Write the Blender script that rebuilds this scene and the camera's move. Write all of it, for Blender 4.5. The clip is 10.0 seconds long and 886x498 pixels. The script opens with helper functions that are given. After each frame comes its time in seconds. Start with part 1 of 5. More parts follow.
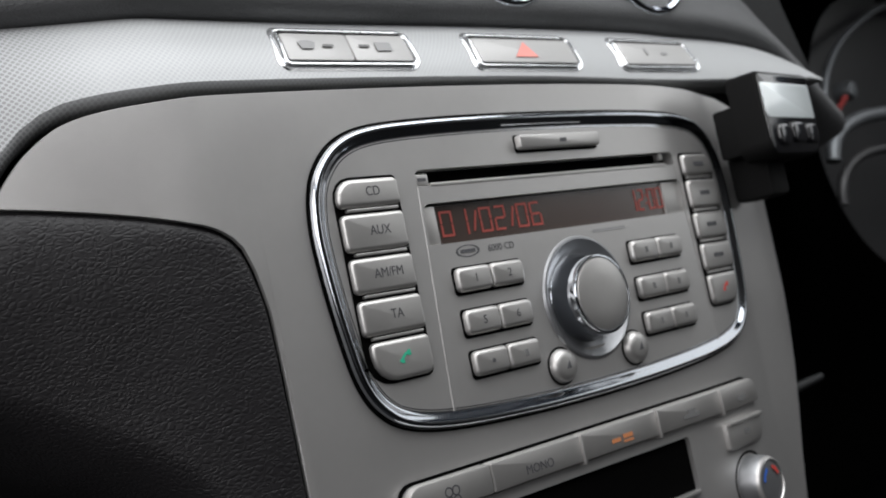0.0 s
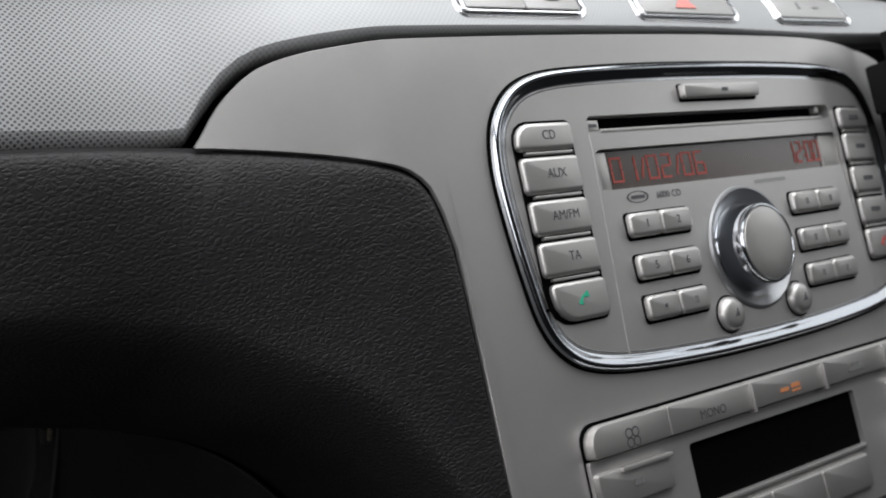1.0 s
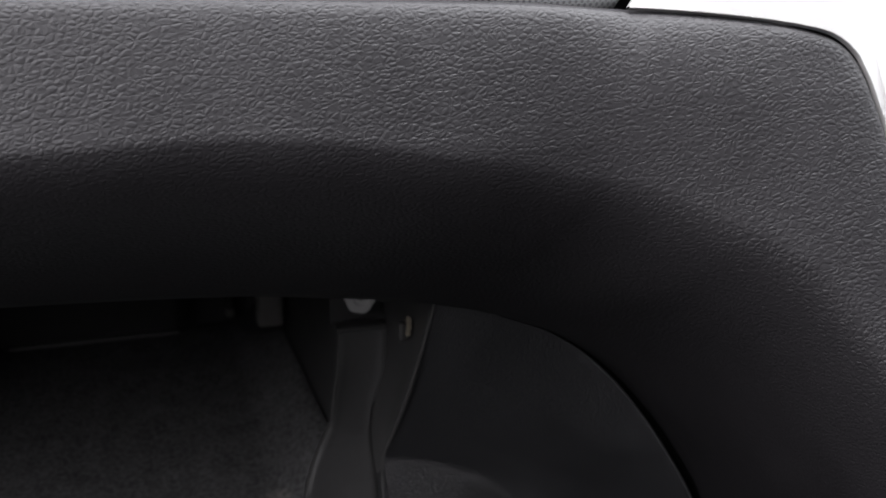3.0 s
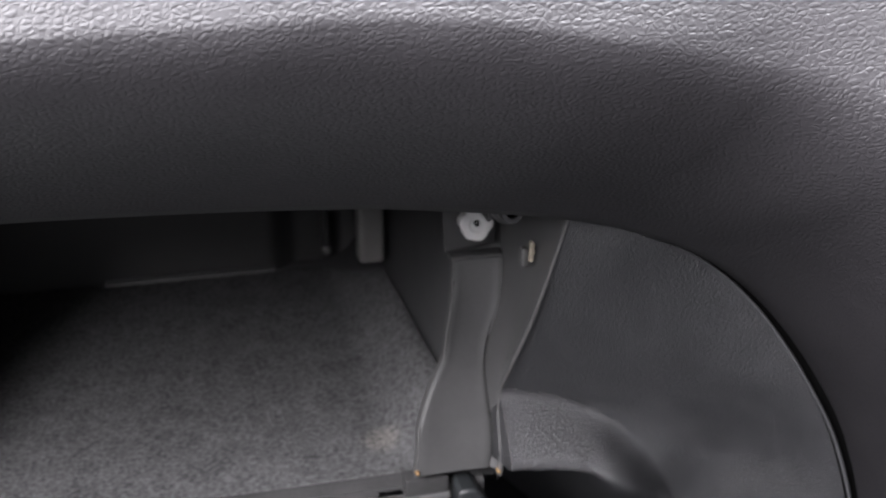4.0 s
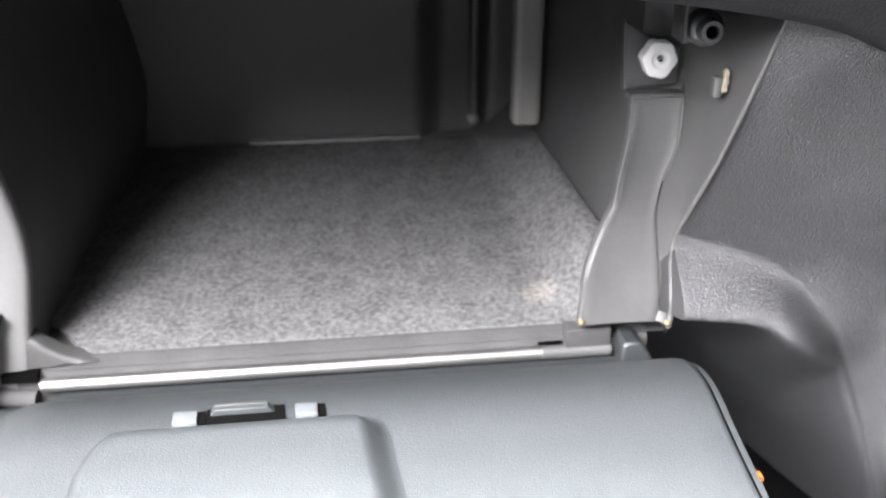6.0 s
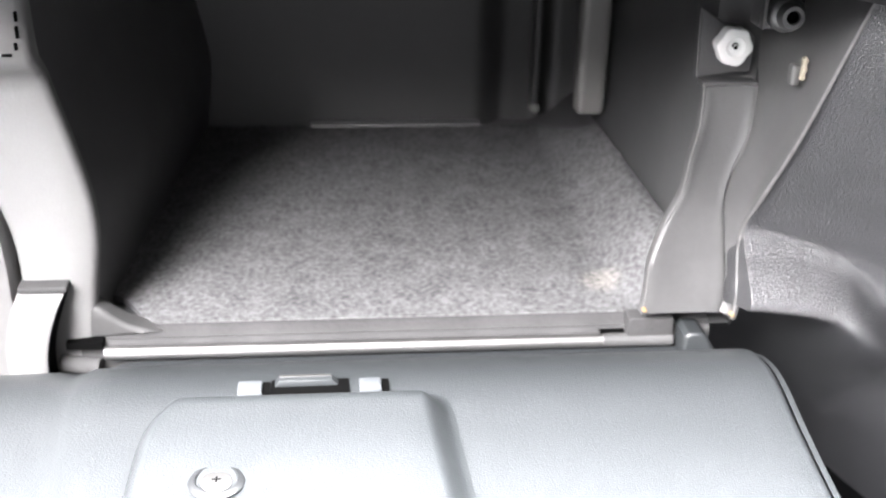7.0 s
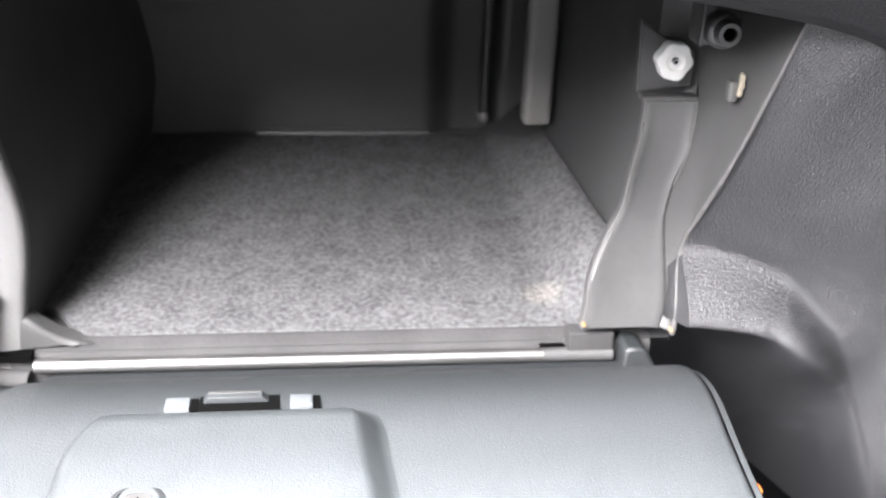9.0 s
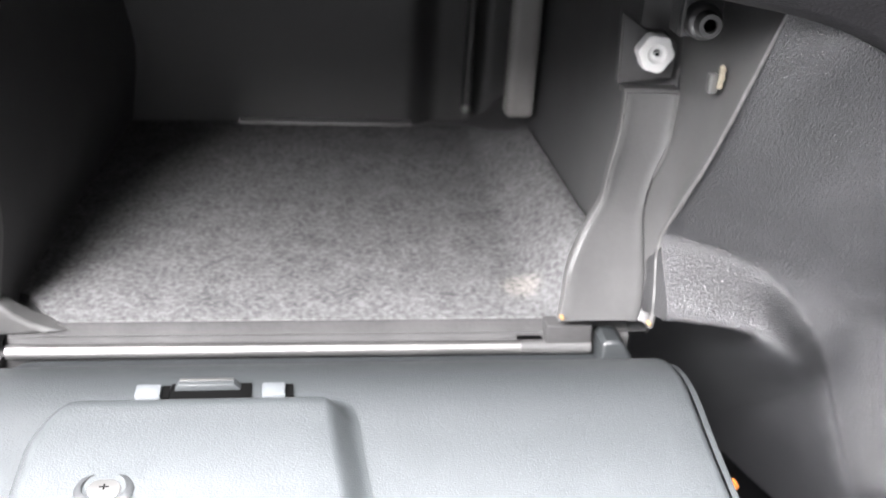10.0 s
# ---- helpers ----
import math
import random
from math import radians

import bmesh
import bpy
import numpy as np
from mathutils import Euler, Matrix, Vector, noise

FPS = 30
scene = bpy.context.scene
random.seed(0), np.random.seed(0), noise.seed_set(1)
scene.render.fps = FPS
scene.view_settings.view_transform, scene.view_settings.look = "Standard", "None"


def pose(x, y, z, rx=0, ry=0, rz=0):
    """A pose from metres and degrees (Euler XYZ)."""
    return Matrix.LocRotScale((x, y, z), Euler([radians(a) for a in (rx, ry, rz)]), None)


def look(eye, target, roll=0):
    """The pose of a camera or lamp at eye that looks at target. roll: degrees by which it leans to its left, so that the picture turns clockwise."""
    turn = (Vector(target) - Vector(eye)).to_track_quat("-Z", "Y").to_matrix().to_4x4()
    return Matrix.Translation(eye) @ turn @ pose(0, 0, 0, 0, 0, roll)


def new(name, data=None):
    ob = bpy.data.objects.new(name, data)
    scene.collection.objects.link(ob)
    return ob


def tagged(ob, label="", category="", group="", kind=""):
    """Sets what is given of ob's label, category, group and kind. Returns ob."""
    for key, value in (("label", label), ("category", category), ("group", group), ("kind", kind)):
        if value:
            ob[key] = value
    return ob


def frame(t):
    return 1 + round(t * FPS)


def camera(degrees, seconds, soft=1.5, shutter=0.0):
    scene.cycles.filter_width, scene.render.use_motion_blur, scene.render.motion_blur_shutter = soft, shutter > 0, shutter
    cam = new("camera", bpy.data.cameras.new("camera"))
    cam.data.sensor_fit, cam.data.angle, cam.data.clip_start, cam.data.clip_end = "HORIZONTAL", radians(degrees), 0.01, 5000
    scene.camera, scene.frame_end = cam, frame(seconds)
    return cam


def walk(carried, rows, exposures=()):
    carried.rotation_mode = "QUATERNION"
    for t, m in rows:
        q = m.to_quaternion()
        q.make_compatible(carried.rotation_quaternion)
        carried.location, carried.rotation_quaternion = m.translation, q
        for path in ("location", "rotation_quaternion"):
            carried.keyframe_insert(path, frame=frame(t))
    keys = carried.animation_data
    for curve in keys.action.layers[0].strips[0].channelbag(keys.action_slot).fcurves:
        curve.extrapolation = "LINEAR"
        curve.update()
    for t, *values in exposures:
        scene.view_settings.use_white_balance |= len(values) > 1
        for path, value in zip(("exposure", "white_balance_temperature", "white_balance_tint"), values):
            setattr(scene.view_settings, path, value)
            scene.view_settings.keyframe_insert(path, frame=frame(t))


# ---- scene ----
# The console lies in its own leaning axes (CONSOLE), the glovebox in its own (BOX): x along the dash, y into it, z up.
CONSOLE = pose(0, 0, 0.6, -30)
BOX = Matrix(((0.983, 0.1683, -0.0739, -0.174), (-0.1678, 0.9857, 0.0126, 0.1919), (0.075, 0.0, 0.9972, 0.3333), (0, 0, 0, 1)))
TO_BOX = BOX.inverted() @ CONSOLE

cam = camera(44.3, 10.0, soft=1.7, shutter=0.15)
cam.data.dof.use_dof, cam.data.dof.focus_distance, cam.data.dof.aperture_fstop = True, 0.305, 20.0
PATH = [
    (0, (-0.2358, -0.2717, -0.0299), (0.4208, 0.4787, 0.0459), -11.72),
    (0.5, (-0.2477, -0.2629, -0.0359), (0.3858, 0.5061, 0.0494), -11.76),
    (1, (-0.2649, -0.2512, -0.0410), (0.3394, 0.5406, 0.0484), -11.82),
    (1.5, (-0.2823, -0.2419, -0.0493), (0.2875, 0.5728, 0.0584), -11.01),
    (2, (-0.3008, -0.2312, -0.0576), (0.2270, 0.6091, 0.0658), -9.64),
    (2.5, (-0.3155, -0.2239, -0.0620), (0.1759, 0.6377, 0.0650), -9.04),
    (2.7, (-0.3186, -0.2209, -0.0689), (0.1532, 0.6496, 0.0716), -8.84),
    (3.8, (-0.3327, -0.1853, -0.0759), (0.0720, 0.7229, 0.0307), -8.24),
    (4, (-0.3347, -0.1789, -0.0827), (0.0580, 0.7341, 0.0279), -7.93),
    (4.5, (-0.3433, -0.1685, -0.0939), (0.0344, 0.7524, 0.0029), -7.19),
    (5, (-0.3505, -0.1575, -0.1055), (0.0067, 0.7727, -0.0205), -6.16),
    (5.5, (-0.3566, -0.1491, -0.1156), (-0.0212, 0.7897, -0.0372), -5.19),
    (6, (-0.3619, -0.1437, -0.1228), (-0.0517, 0.8043, -0.0519), -4.79),
    (7.5, (-0.3741, -0.1380, -0.1304), (-0.1036, 0.8218, -0.0558), -2.13),
    (8, (-0.3676, -0.1417, -0.1236), (-0.0843, 0.8139, -0.0426), -2.62),
    (8.5, (-0.3624, -0.1420, -0.1218), (-0.0726, 0.8114, -0.0384), -2.39),
    (9, (-0.3599, -0.1373, -0.1252), (-0.0532, 0.8116, -0.0515), -2.38),
    (9.5, (-0.3570, -0.1365, -0.1247), (-0.0460, 0.8112, -0.0534), -2.38),
    (10, (-0.3547, -0.1355, -0.1280), (-0.0382, 0.8105, -0.0571), -1.68),
]
EXPOSURES = [(0.0, -1.43, 6500, 10), (1.0, -1.42, 6500, 10), (1.5, -1.12, 6480, 11), (2.5, -0.42, 6450, 12), (2.7, -0.22, 6430, 13), (3.8, 2.36, 6380, 14), (4.5, 3.68, 6380, 14), (5.5, 4.47, 6420, 12), (6.2, 4.70, 6470, 11), (7.5, 4.95, 6500, 12), (10.0, 4.76, 6500, 11)]
walk(cam, [(t, CONSOLE @ look(eye, target, roll)) for t, eye, target, roll in PATH], EXPOSURES)

# ---- light: overcast sky through the windscreen and the side windows ----
sky = bpy.data.worlds.new("sky")
scene.world = sky
sky.use_nodes = True
sky_tex = sky.node_tree.nodes.new("ShaderNodeTexSky")
sky_tex.sky_type, sky_tex.sun_disc = "NISHITA", False
sky_tex.sun_elevation, sky_tex.sun_rotation = radians(50), radians(-100)
sky.node_tree.links.new(sky_tex.outputs[0], sky.node_tree.nodes["Background"].inputs[0])
sky.node_tree.nodes["Background"].inputs[1].default_value = 0.02


def area_lamp(name, place, target, wide, high, watts, colour=(1, 1, 1)):
    data = bpy.data.lights.new(name, "AREA")
    data.shape, data.size, data.size_y, data.energy, data.color = "RECTANGLE", wide, high, watts, colour
    ob = new(name, data)
    ob.matrix_world = look(place, target)
    return ob


area_lamp("passenger_window_light", (-0.79, -0.11, 0.95), (0.0, 0.02, 0.50), 0.74, 0.54, 13.0, (1.0, 0.985, 1.0))
area_lamp("windscreen_light", (0.05, -0.03, 1.23), (0.05, -0.20, 0.45), 1.1, 0.62, 25.0, (0.97, 0.985, 1.0))
area_lamp("driver_window_light", (0.96, -0.22, 1.08), (0.0, -0.30, 0.80), 0.9, 0.40, 4.5, (0.97, 0.99, 1.0))
sun = bpy.data.lights.new("sun", "SUN")
sun.energy, sun.angle, sun.color = 0.5, radians(20), (1.0, 0.98, 0.95)
new("sun", sun).matrix_world = look((-3, 1, 4), (0, 0, 0))

# ---- materials ----


def material(name, colour, rough, metal=0.0, grain=0.0, grain_depth=0.0, blotch=0.0, blotch_scale=40.0, coat=0.0, emit=None, pebble=0.0, pebble_depth=0.0):
    """A surface with colour variation at two scales, uneven gloss and a fine relief."""
    m = bpy.data.materials.new(name)
    m.use_nodes = True
    nt = m.node_tree
    b = nt.nodes["Principled BSDF"]
    b.inputs["Base Color"].default_value = (*colour, 1)
    b.inputs["Roughness"].default_value, b.inputs["Metallic"].default_value = rough, metal
    b.inputs["Coat Weight"].default_value, b.inputs["Coat Roughness"].default_value = coat, 0.15
    at = nt.nodes.new("ShaderNodeTexCoord")

    def noise_tex(scale, detail=4.0):
        n = nt.nodes.new("ShaderNodeTexNoise")
        n.inputs["Scale"].default_value, n.inputs["Detail"].default_value = scale, detail
        nt.links.new(at.outputs["Object"], n.inputs["Vector"])
        return n

    if blotch:
        coarse, fine = noise_tex(blotch_scale), noise_tex(blotch_scale * 11)
        both = nt.nodes.new("ShaderNodeMath")
        both.operation = "MULTIPLY_ADD"
        both.inputs[1].default_value = 0.5
        nt.links.new(fine.outputs[0], both.inputs[0])
        nt.links.new(coarse.outputs[0], both.inputs[2])
        ramp = nt.nodes.new("ShaderNodeMapRange")
        ramp.inputs["From Min"].default_value, ramp.inputs["From Max"].default_value = 0.45, 1.05
        ramp.inputs["To Min"].default_value, ramp.inputs["To Max"].default_value = 1 - blotch, 1 + blotch
        nt.links.new(both.outputs[0], ramp.inputs[0])
        mul = nt.nodes.new("ShaderNodeVectorMath")
        mul.operation = "SCALE"
        mul.inputs[0].default_value = colour
        nt.links.new(ramp.outputs[0], mul.inputs["Scale"])
        nt.links.new(mul.outputs[0], b.inputs["Base Color"])
        gloss = nt.nodes.new("ShaderNodeMapRange")
        gloss.inputs["To Min"].default_value, gloss.inputs["To Max"].default_value = rough - 0.06, rough + 0.08
        nt.links.new(coarse.outputs[0], gloss.inputs[0])
        nt.links.new(gloss.outputs[0], b.inputs["Roughness"])
    if grain:
        g = noise_tex(grain, 3.0)
        bump = nt.nodes.new("ShaderNodeBump")
        bump.inputs["Distance"].default_value, bump.inputs["Strength"].default_value = grain_depth, 1.0
        nt.links.new(g.outputs[0], bump.inputs["Height"])
        nt.links.new(bump.outputs[0], b.inputs["Normal"])
    if pebble:
        cells = nt.nodes.new("ShaderNodeTexVoronoi")
        cells.feature, cells.inputs["Scale"].default_value = "SMOOTH_F1", pebble
        cells.inputs["Smoothness"].default_value = 0.35
        nt.links.new(at.outputs["Object"], cells.inputs["Vector"])
        fine = noise_tex(pebble * 2.2, 2.0)
        worn = nt.nodes.new("ShaderNodeMath")
        worn.operation, worn.inputs[1].default_value = "MULTIPLY_ADD", -1.0
        nt.links.new(cells.outputs["Distance"], worn.inputs[0])
        nt.links.new(fine.outputs[0], worn.inputs[2])
        bump = nt.nodes.new("ShaderNodeBump")
        bump.inputs["Distance"].default_value, bump.inputs["Strength"].default_value = pebble_depth, 1.0
        nt.links.new(worn.outputs[0], bump.inputs["Height"])
        nt.links.new(bump.outputs[0], b.inputs["Normal"])
    if emit:
        b.inputs["Emission Color"].default_value, b.inputs["Emission Strength"].default_value = (*colour, 1), emit
    return m


def leather_material():
    """Soft black dashboard skin: small drawn-out pebbles with finer creases running across them."""
    m = material("leather_grain", (0.0086, 0.0079, 0.0088), 0.49, blotch=0.16, blotch_scale=30)
    nt = m.node_tree
    nt.nodes["Principled BSDF"].inputs["Specular IOR Level"].default_value = 0.32
    at = nt.nodes.new("ShaderNodeTexCoord")

    def mapped(turn, stretch):
        r, n = nt.nodes.new("ShaderNodeMapping"), nt.nodes.new("ShaderNodeMapping")
        r.inputs["Rotation"].default_value, n.inputs["Scale"].default_value = (0, radians(turn), 0), stretch
        nt.links.new(at.outputs["Object"], r.inputs[0])
        nt.links.new(r.outputs[0], n.inputs[0])
        return n

    def warped(source, scale, amount):
        w = nt.nodes.new("ShaderNodeTexNoise")
        w.inputs["Scale"].default_value, w.inputs["Detail"].default_value = scale, 2
        push = nt.nodes.new("ShaderNodeMixRGB")
        push.blend_type, push.inputs[0].default_value = "LINEAR_LIGHT", amount
        nt.links.new(source.outputs[0], w.inputs["Vector"])
        nt.links.new(source.outputs[0], push.inputs[1])
        nt.links.new(w.outputs["Color"], push.inputs[2])
        return push

    def scaled_sum(a, factor, b):
        n = nt.nodes.new("ShaderNodeMath")
        n.operation, n.inputs[1].default_value = "MULTIPLY_ADD", factor
        nt.links.new(a, n.inputs[0])
        if b:
            nt.links.new(b, n.inputs[2])
        else:
            n.inputs[2].default_value = 0
        return n.outputs[0]

    pebbles = nt.nodes.new("ShaderNodeTexVoronoi")
    pebbles.feature, pebbles.inputs["Scale"].default_value = "DISTANCE_TO_EDGE", 680
    nt.links.new(warped(mapped(10, (0.72, 1, 1)), 420, 0.0004).outputs[0], pebbles.inputs["Vector"])
    domes = nt.nodes.new("ShaderNodeMapRange")
    domes.interpolation_type, domes.inputs["From Max"].default_value = "SMOOTHSTEP", 0.36
    nt.links.new(pebbles.outputs["Distance"], domes.inputs[0])
    height = scaled_sum(domes.outputs[0], 0.95, None)
    for turn, stretch, scale, wide, deep in ((12, (0.22, 1, 1), 300, 0.035, 0.40), (100, (0.35, 1, 1), 200, 0.02, 0.14)):
        fold = nt.nodes.new("ShaderNodeTexNoise")
        fold.inputs["Scale"].default_value, fold.inputs["Detail"].default_value = scale, 2.5
        nt.links.new(mapped(turn, stretch).outputs[0], fold.inputs["Vector"])
        centre = nt.nodes.new("ShaderNodeMath")
        centre.operation, centre.inputs[1].default_value = "SUBTRACT", 0.5
        nt.links.new(fold.outputs[0], centre.inputs[0])
        size = nt.nodes.new("ShaderNodeMath")
        size.operation = "ABSOLUTE"
        nt.links.new(centre.outputs[0], size.inputs[0])
        crease = nt.nodes.new("ShaderNodeMapRange")
        crease.interpolation_type, crease.inputs["From Max"].default_value = "SMOOTHSTEP", wide
        nt.links.new(size.outputs[0], crease.inputs[0])
        height = scaled_sum(crease.outputs[0], deep, height)
    fine = nt.nodes.new("ShaderNodeTexNoise")
    fine.inputs["Scale"].default_value, fine.inputs["Detail"].default_value = 1900, 3
    nt.links.new(at.outputs["Object"], fine.inputs["Vector"])
    height = scaled_sum(fine.outputs[0], 0.035, height)
    bump = nt.nodes.new("ShaderNodeBump")
    bump.inputs["Distance"].default_value, bump.inputs["Strength"].default_value = 0.000095, 1.0
    nt.links.new(height, bump.inputs["Height"])
    nt.links.new(bump.outputs[0], nt.nodes["Principled BSDF"].inputs["Normal"])
    return m


def dotted_material(name, sheen_tone, pale, dark):
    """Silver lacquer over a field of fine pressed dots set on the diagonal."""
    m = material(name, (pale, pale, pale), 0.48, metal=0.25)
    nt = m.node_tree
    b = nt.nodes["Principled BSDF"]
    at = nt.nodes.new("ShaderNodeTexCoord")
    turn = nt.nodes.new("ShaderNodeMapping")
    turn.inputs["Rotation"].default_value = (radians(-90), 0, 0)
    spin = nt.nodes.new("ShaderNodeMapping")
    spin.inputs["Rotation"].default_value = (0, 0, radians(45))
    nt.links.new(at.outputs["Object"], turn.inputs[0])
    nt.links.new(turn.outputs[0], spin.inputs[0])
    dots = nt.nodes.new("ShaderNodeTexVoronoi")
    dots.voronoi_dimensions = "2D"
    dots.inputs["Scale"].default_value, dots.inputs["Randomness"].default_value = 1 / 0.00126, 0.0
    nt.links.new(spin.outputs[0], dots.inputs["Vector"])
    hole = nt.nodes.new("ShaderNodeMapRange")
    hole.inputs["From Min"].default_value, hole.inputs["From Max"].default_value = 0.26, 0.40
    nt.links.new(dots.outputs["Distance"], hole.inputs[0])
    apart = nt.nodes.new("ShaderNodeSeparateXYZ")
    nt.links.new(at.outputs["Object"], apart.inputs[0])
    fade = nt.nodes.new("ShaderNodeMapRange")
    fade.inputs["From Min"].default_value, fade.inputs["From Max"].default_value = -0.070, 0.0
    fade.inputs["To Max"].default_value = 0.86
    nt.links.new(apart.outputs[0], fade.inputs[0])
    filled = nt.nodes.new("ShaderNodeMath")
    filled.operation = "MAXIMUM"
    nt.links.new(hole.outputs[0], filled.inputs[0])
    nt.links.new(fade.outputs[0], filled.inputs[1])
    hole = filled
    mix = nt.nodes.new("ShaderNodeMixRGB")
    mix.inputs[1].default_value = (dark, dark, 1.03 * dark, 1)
    # Lacquer pales towards +x: the windscreen's sheen is put into the colour.
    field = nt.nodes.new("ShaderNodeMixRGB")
    field.inputs[1].default_value, field.inputs[2].default_value = (0.98 * pale, pale, 1.01 * pale, 1), (0.98 * sheen_tone, sheen_tone, 1.01 * sheen_tone, 1)
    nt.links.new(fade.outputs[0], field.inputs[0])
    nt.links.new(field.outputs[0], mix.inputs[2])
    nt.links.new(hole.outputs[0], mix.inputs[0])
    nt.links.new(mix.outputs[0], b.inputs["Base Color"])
    bump = nt.nodes.new("ShaderNodeBump")
    bump.inputs["Distance"].default_value = 0.00004
    nt.links.new(hole.outputs[0], bump.inputs["Height"])
    nt.links.new(bump.outputs[0], b.inputs["Normal"])
    return m


def felt_material():
    """Grey needle felt: a mottle of pale and dark fibres, with a pale rubbed patch near the stay's foot."""
    m = material("grey_felt", (0.075, 0.074, 0.074), 0.95)
    nt = m.node_tree
    b = nt.nodes["Principled BSDF"]
    b.inputs["Specular IOR Level"].default_value = 0.1
    at = nt.nodes.new("ShaderNodeTexCoord")

    def noise_tex(scale, detail):
        n = nt.nodes.new("ShaderNodeTexNoise")
        n.inputs["Scale"].default_value, n.inputs["Detail"].default_value = scale, detail
        nt.links.new(at.outputs["Object"], n.inputs["Vector"])
        return n.outputs[0]

    def combine(a, factor, c):
        n = nt.nodes.new("ShaderNodeMath")
        n.operation, n.inputs[1].default_value = "MULTIPLY_ADD", factor
        nt.links.new(a, n.inputs[0])
        nt.links.new(c, n.inputs[2])
        return n.outputs[0]

    fibres = noise_tex(430, 3.0)
    mottle = combine(noise_tex(70, 3.0), 0.36, combine(noise_tex(900, 2.0), 0.45, fibres))
    ramp = nt.nodes.new("ShaderNodeMapRange")
    ramp.inputs["From Min"].default_value, ramp.inputs["From Max"].default_value = 0.64, 1.14
    nt.links.new(mottle, ramp.inputs[0])
    felt = nt.nodes.new("ShaderNodeMixRGB")
    felt.inputs[1].default_value, felt.inputs[2].default_value = (0.032, 0.032, 0.0325, 1), (0.100, 0.0995, 0.100, 1)
    nt.links.new(ramp.outputs[0], felt.inputs[0])
    away = nt.nodes.new("ShaderNodeVectorMath")
    away.operation, away.inputs[1].default_value = "DISTANCE", (0.0045, 0.0330, 0.0100)
    nt.links.new(at.outputs["Object"], away.inputs[0])
    rub = nt.nodes.new("ShaderNodeMapRange")
    rub.interpolation_type = "SMOOTHSTEP"
    rub.inputs["From Min"].default_value, rub.inputs["From Max"].default_value = 0.0125, 0.0035
    rub.inputs["To Max"].default_value = 1.0
    nt.links.new(away.outputs["Value"], rub.inputs[0])
    patch = nt.nodes.new("ShaderNodeMath")
    patch.operation = "MULTIPLY"
    nt.links.new(rub.outputs[0], patch.inputs[0])
    nt.links.new(ramp.outputs[0], patch.inputs[1])
    rubbed = nt.nodes.new("ShaderNodeMixRGB")
    rubbed.inputs[2].default_value = (0.165, 0.155, 0.140, 1)
    nt.links.new(patch.outputs[0], rubbed.inputs[0])
    nt.links.new(felt.outputs[0], rubbed.inputs[1])
    nt.links.new(rubbed.outputs[0], b.inputs["Base Color"])
    bump = nt.nodes.new("ShaderNodeBump")
    bump.inputs["Distance"].default_value = 0.0004
    nt.links.new(fibres, bump.inputs["Height"])
    nt.links.new(bump.outputs[0], b.inputs["Normal"])
    return m


SILVER = material("satin_silver_paint", (0.47, 0.461, 0.453), 0.36, metal=0.76, grain=2600, grain_depth=0.00002, blotch=0.03, blotch_scale=25)
KEY = material("button_silver", (0.46, 0.45, 0.438), 0.38, metal=0.80, grain=2400, grain_depth=0.00002, blotch=0.03, blotch_scale=60)
BRIGHT_RIM = material("satin_chrome", (0.72, 0.73, 0.74), 0.24, metal=0.9)
CHROME = material("chrome", (0.44, 0.46, 0.49), 0.10, metal=1.0)
LEATHER = leather_material()
DOTTED = dotted_material("dotted_silver", 0.40, 0.21, 0.04)
FELT = felt_material()
BLACK = material("black_plastic", (0.018, 0.018, 0.019), 0.42, grain=1500, grain_depth=0.00006, blotch=0.12)
# Near-black, standing in for the shade in gaps, slots and hollows.
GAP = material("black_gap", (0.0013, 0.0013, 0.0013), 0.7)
GRAIN = material("grained_black_plastic", (0.040, 0.040, 0.042), 0.50, grain=1100, grain_depth=0.00028, blotch=0.12, blotch_scale=30)
GREY = material("smooth_grey_plastic", (0.038, 0.0375, 0.0372), 0.45, grain=900, grain_depth=0.00006, blotch=0.22, blotch_scale=28)
LID = material("lid_charcoal_plastic", (0.0143, 0.0159, 0.0167), 0.42, pebble=1500, pebble_depth=0.00008, blotch=0.09, blotch_scale=260)
JAMB = material("pale_grey_plastic", (0.098, 0.0965, 0.095), 0.45, grain=900, grain_depth=0.0001, blotch=0.06)
INSIDE = material("box_inside_plastic", (0.038, 0.0377, 0.0377), 0.50, grain=800, grain_depth=0.00012, blotch=0.10)
STEEL = material("bright_steel", (0.20, 0.196, 0.192), 0.46, metal=1.0, blotch=0.06)
NUT = material("white_nylon", (0.55, 0.55, 0.54), 0.42, blotch=0.03)
INK = material("dark_print", (0.055, 0.055, 0.060), 0.6)
RED_INK = material("red_print", (0.55, 0.05, 0.04), 0.5)
PALE_RED_INK = material("pale_red_print", (0.62, 0.22, 0.19), 0.5)
ORANGE_INK = material("orange_print", (0.44, 0.17, 0.07), 0.5)
GREEN_INK = material("green_print", (0.02, 0.33, 0.20), 0.5)
BLUE_INK = material("blue_print", (0.03, 0.12, 0.5), 0.5)
NEEDLE = material("dark_red_needle", (0.22, 0.02, 0.018), 0.45)
AMBER = material("amber_plastic", (0.55, 0.16, 0.03), 0.4)
BEIGE = material("beige_mark", (0.17, 0.15, 0.115), 0.8, blotch=0.3, blotch_scale=300)
LCD = material("dark_red_lcd", (0.036, 0.024, 0.020), 0.24, coat=0.5)
# Pale base colour stands in for the sky reflected in the screen.
SCREEN = material("pale_screen", (0.74, 0.79, 0.80), 0.12, coat=0.8)
SEGMENT = material("red_segment", (0.26, 0.045, 0.035), 0.4, emit=0.02)
